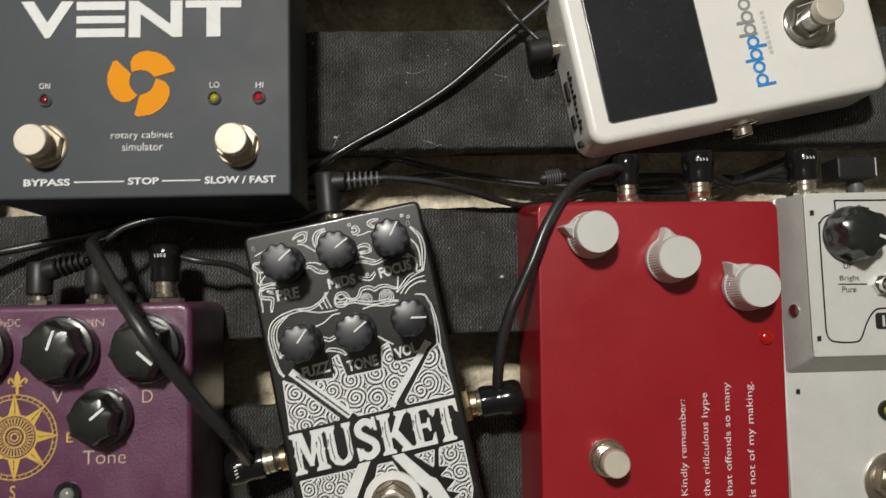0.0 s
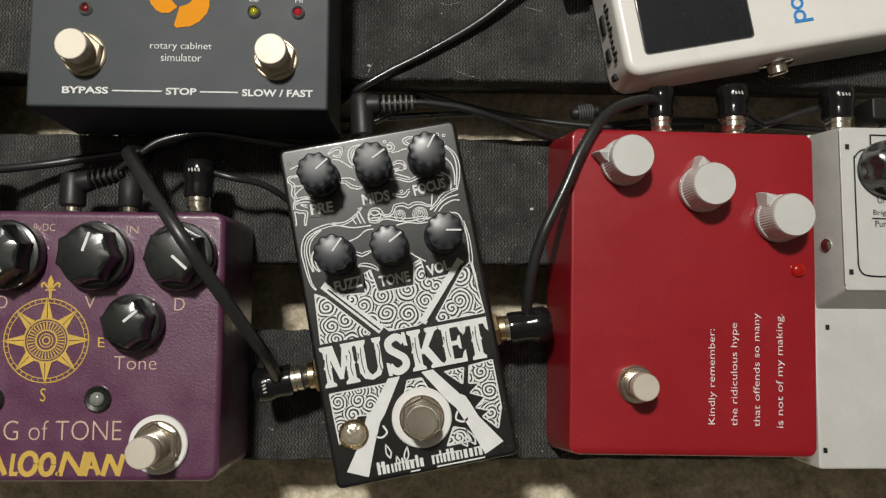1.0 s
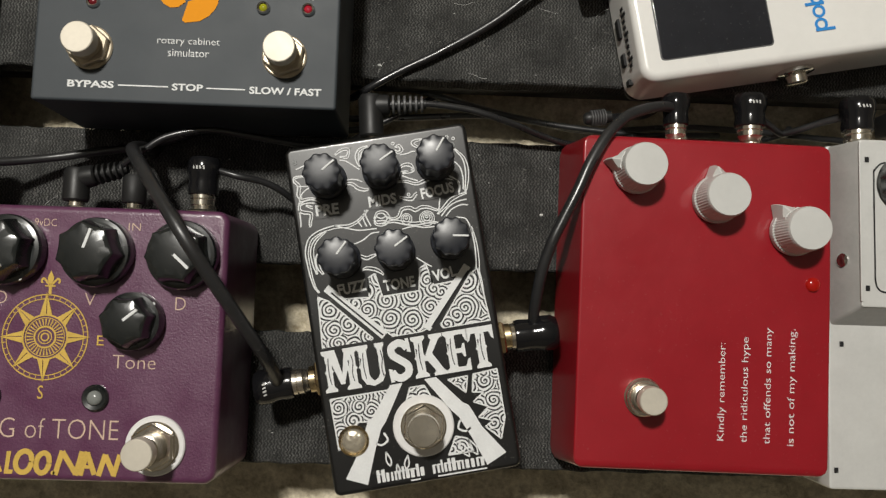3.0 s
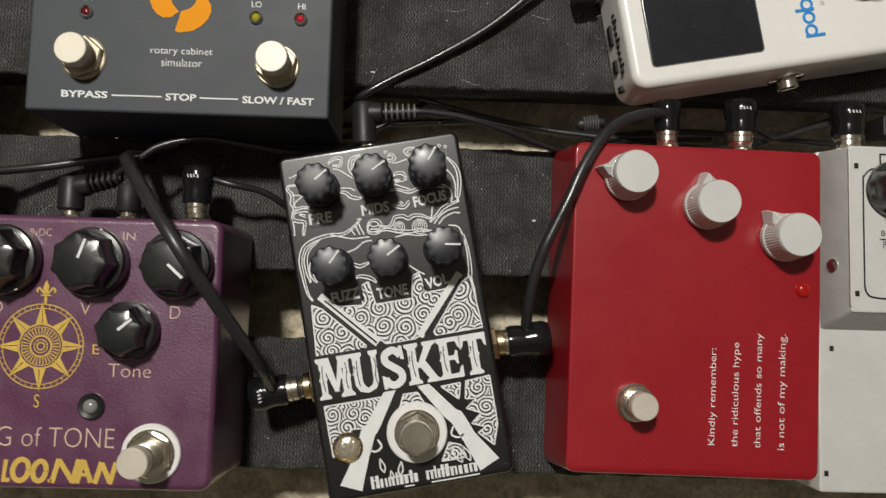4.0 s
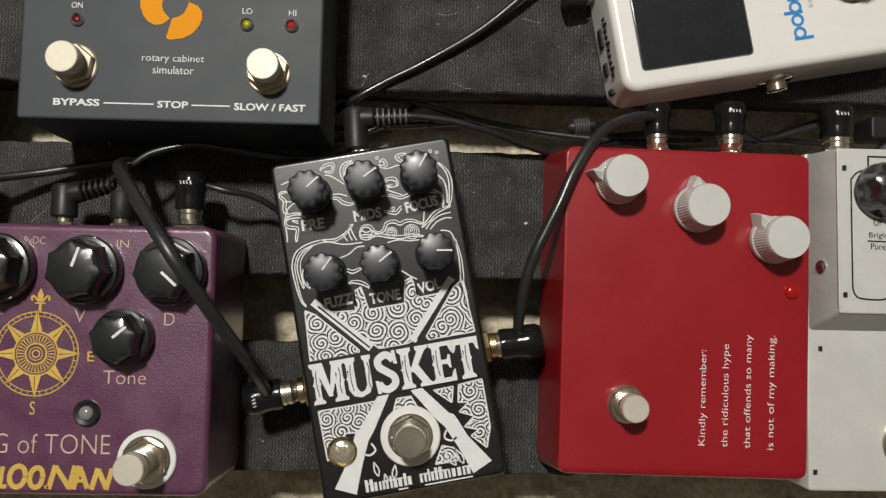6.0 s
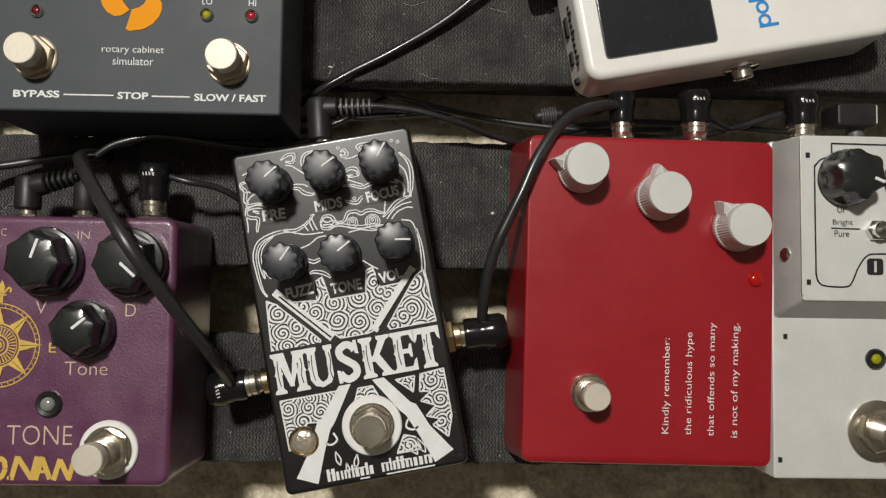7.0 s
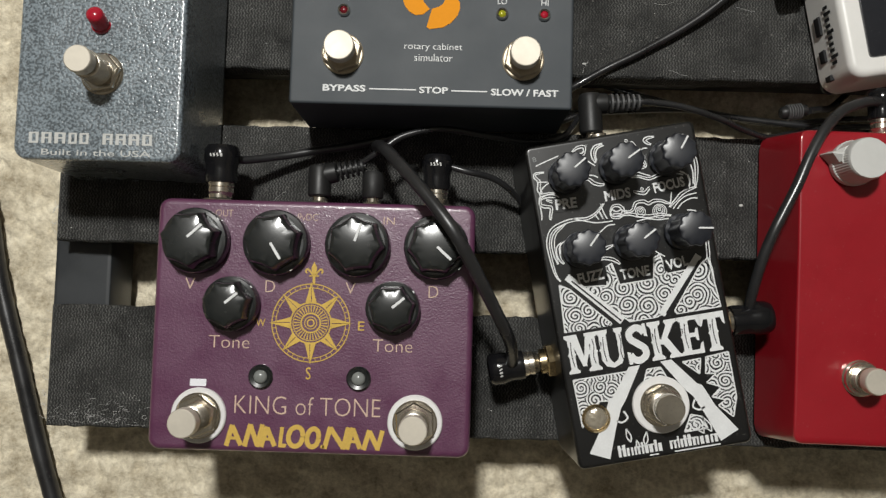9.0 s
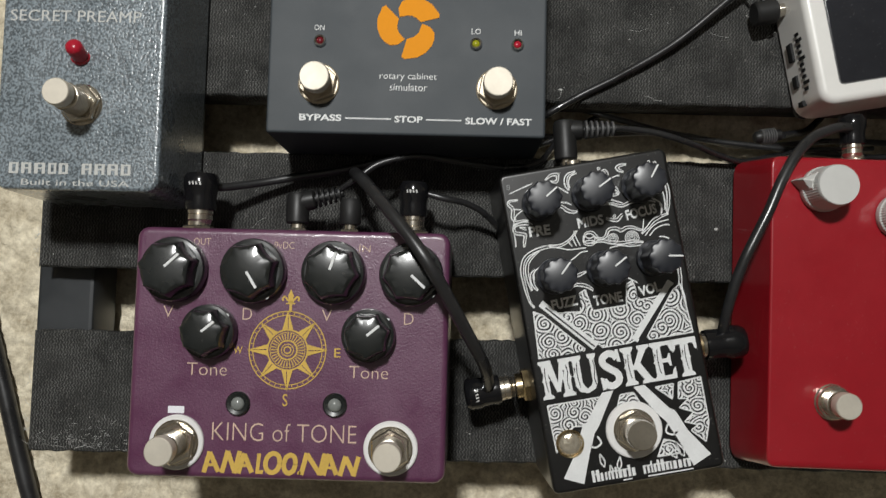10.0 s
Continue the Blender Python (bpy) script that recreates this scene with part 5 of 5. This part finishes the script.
def barrel_plug(parent, x, y, z, direction, side, length=0.0120, ribs=5, r=0.0047, rib_tone=PLUG_MATTE):
    """A right-angled power plug: collar, moulded elbow and a ribbed strain relief that leaves sideways."""
    m = axis(x, y, z, direction)
    body = part("plug", lathe(bmesh.new(), ((r * 0.9, 0.0), (r, 0.0006), (r, length * 0.9), (r * 0.85, length)), 28, m), PLUG_MATTE, parent, "moulded black right-angle power plug")
    part("collar", lathe(bmesh.new(), ((r * 0.55, -0.003), (r * 0.55, 0.0002)), 24, m), NICKEL, body)
    end = m @ Vector((0, 0, length - 0.0040))
    s = axis(end.x, end.y, end.z, side)
    part("elbow", lathe(bmesh.new(), ((0.0040, 0.0), (0.0043, 0.003), (0.0040, 0.0068), (0.0034, 0.0074)), 24, s), PLUG_MATTE, body)
    for i in range(ribs):
        z0 = 0.0082 + i * 0.0022
        part("rib", lathe(bmesh.new(), ((0.0020, z0), (0.0038 - 0.00014 * i, z0 + 0.0002), (0.0038 - 0.00014 * i, z0 + 0.0010), (0.0020, z0 + 0.0012)), 20, s), rib_tone, body)
    part("relief_core", lathe(bmesh.new(), ((0.0018, 0.007), (0.0018, 0.0082 + ribs * 0.0022)), 16, s), PLUG_MATTE, body)
    return body


def cable(name, pts, r, label, category="cable"):
    ob = thing(name, pose(*pts[0]), label, category, "cables")
    base = Vector(pts[0])
    part("cord", tube(bmesh.new(), [Vector(p) - base for p in pts], r), RUBBER, ob)
    return ob


def local(ob, x, y, z):
    return Vector((x, y, z)) - ob.matrix_basis.translation


def add_plug(ob, x, y, z, direction, **more):
    p = local(ob, x, y, z)
    return plug(ob, p.x, p.y, p.z, direction, **more)


def add_barrel(ob, x, y, z, direction, side, **more):
    p = local(ob, x, y, z)
    return barrel_plug(ob, p.x, p.y, p.z, direction, side, **more)


PATCH = "black patch cable with glossy plugs"
# from the twin overdrive's output up under the rotary pedal
c = cable("patch_cable", ((-0.1955, -0.001, 0.083), (-0.190, -0.0030, 0.079), (-0.175, 0.0004, 0.071), (-0.160, 0.0040, 0.067), (-0.141, 0.0078, 0.065), (-0.120, 0.014, 0.0645), (-0.10, 0.026, 0.056), (-0.08, 0.03, 0.045)), 0.0017, PATCH)
add_plug(c, -0.1955, -0.0175, 0.0845, 90, length=0.0195, r=0.0071)
# thick cable over the purple pedal's corner to the fuzz pedal's left-hand jack
c = cable("patch_cable", ((-0.138, 0.008, 0.048), (-0.1340, 0.0050, 0.075), (-0.1296, 0.0004, 0.098), (-0.1255, -0.0038, 0.1078), (-0.1155, -0.0153, 0.118), (-0.1055, -0.0276, 0.1245), (-0.0995, -0.0360, 0.1255), (-0.0931, -0.0466, 0.1205), (-0.0853, -0.0602, 0.111), (-0.0785, -0.0725, 0.101), (-0.0765, -0.0800, 0.091), (-0.0765, -0.0840, 0.083)), 0.0024, "thick black patch cable arching over the purple pedal")
add_plug(c, -0.0672, -0.0825, 0.082, 191, length=0.0185, r=0.0066)
# from the twin overdrive's input away to the right
c = cable("patch_cable", ((-0.1075, -0.003, 0.084), (-0.0956, -0.0063, 0.085), (-0.0858, -0.0077, 0.080), (-0.0778, -0.0117, 0.075), (-0.068, -0.020, 0.0645)), 0.0013, "thin black patch cable beside the purple pedal")
add_plug(c, -0.1080, -0.0180, 0.0845, 90, length=0.0185, r=0.0062)
# power lead of the twin overdrive
c = cable("power_lead", ((-0.1400, -0.0050, 0.0850), (-0.1345, -0.0015, 0.0875), (-0.1290, 0.0022, 0.0885), (-0.1215, 0.0072, 0.088), (-0.1079, 0.0107, 0.086), (-0.0942, 0.0100, 0.083), (-0.0803, 0.0088, 0.079), (-0.0690, 0.0088, 0.074), (-0.055, 0.013, 0.066), (-0.045, 0.026, 0.052)), 0.0013, "thin black power lead with ribbed plug", "power lead")
add_barrel(c, -0.1555, -0.0180, 0.0845, 90, 14, length=0.0125)
c = thing("power_plug", pose(-0.1338, -0.0180, 0.0845), "black moulded plug in the purple pedal's jack", "plug", "cables")
part("shell", lathe(bmesh.new(), ((0.0040, 0.0), (0.0044, 0.0008), (0.0044, 0.0090), (0.0036, 0.0105)), 28, axis(0, 0, 0, 90)), PLUG_MATTE, c)
part("collar", lathe(bmesh.new(), ((0.0026, -0.003), (0.0026, 0.0003)), 24, axis(0, 0, 0, 90)), NICKEL, c)
# power lead of the fuzz pedal
c = cable("power_lead", ((-0.0300, 0.0245, 0.082), (-0.0230, 0.0252, 0.0815), (-0.0114, 0.0245, 0.080), (-0.0019, 0.0231, 0.078), (0.0107, 0.0203, 0.074), (0.0222, 0.0176, 0.068), (0.0349, 0.0160, 0.062), (0.050, 0.0205, 0.050), (0.075, 0.027, 0.036), (0.11, 0.030, 0.030)), 0.0013, "thin black power lead with ribbed plug", "power lead")
add_barrel(c, -0.0455, 0.0112, 0.082, 94, 4, length=0.0163, ribs=6, rib_tone=PLUG_GREY)
# from the fuzz pedal's right-hand jack over the red pedal's corner
c = cable("patch_cable", ((0.0185, -0.0615, 0.082), (0.0182, -0.0531, 0.087), (0.0195, -0.0402, 0.0930), (0.0225, -0.0291, 0.0965), (0.0268, -0.0195, 0.0975), (0.0315, -0.0096, 0.0980), (0.0365, 0.0020, 0.0975), (0.0427, 0.0121, 0.0955), (0.0502, 0.0199, 0.093), (0.0580, 0.0240, 0.090), (0.0665, 0.0266, 0.086), (0.0735, 0.0268, 0.082)), 0.0021, "black patch cable arching beside the red pedal")
add_plug(c, 0.0078, -0.0640, 0.082, 8, length=0.0205, r=0.0067, mark=False)
add_plug(c, 0.0730, 0.0165, 0.081, 90, length=0.0165, r=0.0054, mark=False)
# other plugs at the far edges
for x, r, to in ((0.1023, 0.0064, 0.135), (0.1452, 0.0066, 0.115)):
    c = cable("patch_cable", ((x, 0.028, 0.080), (x + (to - x) * 0.3, 0.0265, 0.071), (x + (to - x) * 0.7, 0.024, 0.060), (to, 0.030, 0.046)), 0.0014, PATCH)
    add_plug(c, x, 0.0170, 0.081, 90, length=0.0170, r=r)
# long cable crossing the far rail
c = cable("instrument_cable", ((-0.066, 0.029, 0.050), (-0.0507, 0.0359, 0.0605), (-0.0360, 0.0443, 0.0622), (-0.0192, 0.0531, 0.0630), (0.0048, 0.0680, 0.0645), (0.0292, 0.0886, 0.0680), (0.0462, 0.1025, 0.0700), (0.060, 0.114, 0.071), (0.07, 0.13, 0.068)), 0.0016, "black cable crossing the hook-covered rail")
c = cable("power_lead", ((0.018, 0.118, 0.050), (0.0265, 0.1027, 0.069), (0.0320, 0.0945, 0.071), (0.0375, 0.0890, 0.070), (0.0420, 0.0845, 0.0705)), 0.0009, "thin black power lead into the tuner's plug", "power lead")
p = Matrix.Rotation(radians(10.5), 4, "Z") @ Vector((-0.0125, 0.0484, 0.0))
c_at = (0.058 + p.x, 0.034 + p.y, 0.0700)
m = axis(*local(c, *c_at), 10.5)
tuner_plug = part("plug", lathe(bmesh.new(), ((0.0046, 0.0), (0.0052, 0.0008), (0.0052, 0.0088), (0.0046, 0.0096)), 28, m), PLUG_MATTE, c, "matte black barrel plug")
part("collar", lathe(bmesh.new(), ((0.0028, 0.0094), (0.0028, 0.0130)), 24, m), NICKEL, tuner_plug)
# power connector lying in the gap behind the red pedal
c = cable("power_lead", ((0.0545, 0.0292, 0.058), (0.0620, 0.0315, 0.052), (0.074, 0.036, 0.040), (0.088, 0.048, 0.030), (0.10, 0.065, 0.026)), 0.0016, "black power lead with ribbed grey plug in the gap", "power lead")
m = axis(*local(c, 0.0395, 0.0272, 0.0590), 8)
body = part("plug", lathe(bmesh.new(), ((0.0020, 0.0020), (0.0027, 0.0030), (0.0029, 0.0045), (0.0024, 0.0135)), 24, m), PLUG_MATTE, c)
for i in range(6):
    part("rib", lathe(bmesh.new(), ((0.0030, 0.0048 + i * 0.0011), (0.0035, 0.0050 + i * 0.0011), (0.0035, 0.0054 + i * 0.0011), (0.0030, 0.0056 + i * 0.0011)), 20, m), PLUG_GREY, body)
# dark leads that lie in the gaps below the rails
for pts in (((-0.09, 0.030, 0.030), (-0.04, 0.033, 0.028), (0.01, 0.036, 0.027), (0.05, 0.030, 0.029), (0.10, 0.034, 0.027), (0.17, 0.030, 0.028)), ((-0.03, 0.046, 0.030), (0.02, 0.034, 0.030), (0.07, 0.028, 0.033), (0.12, 0.026, 0.034), (0.18, 0.046, 0.030)),
            ((-0.15, 0.028, 0.030), (-0.12, 0.031, 0.032), (-0.06, 0.026, 0.030), (-0.02, 0.044, 0.028))):
    cable("power_lead", pts, 0.0015, "black lead lying under the rails", "power lead")
# square black plug behind the silver pedal
c = thing("power_plug", pose(0.1695, 0.0170, 0.060), "square black plug behind the silver pedal", "plug", "cables")
part("shell", box(bmesh.new(), -0.0075, 0.0085, 0.0055, 0.0145, 0.004, 0.0175, 0.0012, 0.0008), PLUG_MATTE, c)
part("neck", lathe(bmesh.new(), ((0.0030, -0.0010), (0.0034, 0.0002), (0.0034, 0.0050), (0.0030, 0.0060)), 24, axis(0.0035, 0.0, 0.010, 90)), PLUG_GREY, c, "dark grey round plug neck")
part("label_edge", box(bmesh.new(), 0.0084, 0.0089, 0.0065, 0.0140, 0.008, 0.0172, 0.0002, 0.0001), INK_PALE, c, "thin pale edge of the plug")
# thick lead on the carpet
cable("instrument_cable", ((-0.345, 0.04, FLOOR_Z + 0.005), (-0.331, -0.010, FLOOR_Z + 0.005), (-0.3216, -0.0538, FLOOR_Z + 0.005), (-0.3094, -0.0947, FLOOR_Z + 0.005), (-0.2974, -0.1350, FLOOR_Z + 0.005), (-0.2891, -0.1594, FLOOR_Z + 0.005), (-0.277, -0.195, FLOOR_Z + 0.005), (-0.25, -0.25, FLOOR_Z + 0.005)), 0.0040, "thick black instrument cable lying on the carpet")

# ---- lint on the hook fabric ----


def build_lint():
    rng = random.Random(11)
    bm = bmesh.new()
    spots = [(0.024, -0.014, 0.0011), (-0.045, 0.047, 0.0012)]
    for i in range(380):
        y0, y1 = rng.choice(((-0.116, -0.067), (-0.036, 0.0145), (0.043, 0.092)))
        spots.append((rng.uniform(-0.27, 0.20), rng.uniform(y0, y1), rng.uniform(0.00008, 0.0003) if i % 9 else rng.uniform(0.0003, 0.00045)))
    # pale fibres caught on the front rail's worn end
    for i in range(110):
        x, y = rng.gauss(-0.248, 0.012), min(-0.099, -0.1165 + abs(rng.gauss(0, 0.006)))
        x = max(-0.272, min(-0.216, x))
        a, long = rng.uniform(0, math.pi), rng.uniform(0.001, 0.0034)
        bend = rng.uniform(-0.5, 0.5)
        row = []
        for q in range(4):
            u = q / 3
            c, w = a + bend * u, 0.00005
            px, py, pz = x + long * u * math.cos(c), y + long * u * math.sin(c) * 0.7, 0.0603 + 0.0005 * math.sin(math.pi * u)
            row.append((bm.verts.new((px - w * math.sin(c), py + w * math.cos(c), pz)), bm.verts.new((px + w * math.sin(c), py - w * math.cos(c), pz + 0.00004))))
        for q in range(3):
            bm.faces.new((row[q][0], row[q][1], row[q + 1][1], row[q + 1][0]))
    for x, y, r in spots:
        pts = []
        for i in range(6):
            a = 2 * math.pi * i / 6
            k = rng.uniform(0.4, 1.0) * r
            pts.append((x + 1.4 * k * math.cos(a), y + 0.8 * k * math.sin(a), 0.0602 + rng.uniform(0, 0.0002)))
        tip = bm.verts.new((x, y, 0.0603 + r * 0.4))
        base = [bm.verts.new(q) for q in pts]
        for i in range(6):
            bm.faces.new((base[i], base[(i + 1) % 6], tip))
    for i in range(26):
        y0, y1 = rng.choice(((-0.116, -0.067), (-0.036, 0.0145), (0.043, 0.092), (0.043, 0.092)))
        x, y, a = rng.uniform(-0.27, 0.20), rng.uniform(y0, y1), rng.uniform(0, 6.28)
        bend = rng.uniform(-0.6, 0.6)
        pts = []
        for k in range(4):
            pts.append((x, min(max(y, y0), y1), 0.0604))
            x, y, a = x + 0.0028 * math.cos(a), y + 0.0028 * math.sin(a), a + bend
        tube(bm, pts, 0.00006, 4, 3)
    for i in range(22):
        y = rng.choice((rng.uniform(-0.116, -0.067), rng.uniform(-0.036, -0.012)))
        x, a = -0.2742, rng.uniform(2.4, 3.9)
        pts = [(x, y, 0.0595)]
        for k in range(3):
            x, y, a = x + 0.0014 * math.cos(a), y + 0.0014 * math.sin(a), a + rng.uniform(-0.5, 0.5)
            pts.append((x, y, 0.0595 - 0.0008 * k))
        tube(bm, pts, 0.00007, 4, 3)
    tagged(part("lint", bm, LINT), label="pale lint and hairs caught on the black hook fabric", category="lint", kind="stuff")


build_lint()
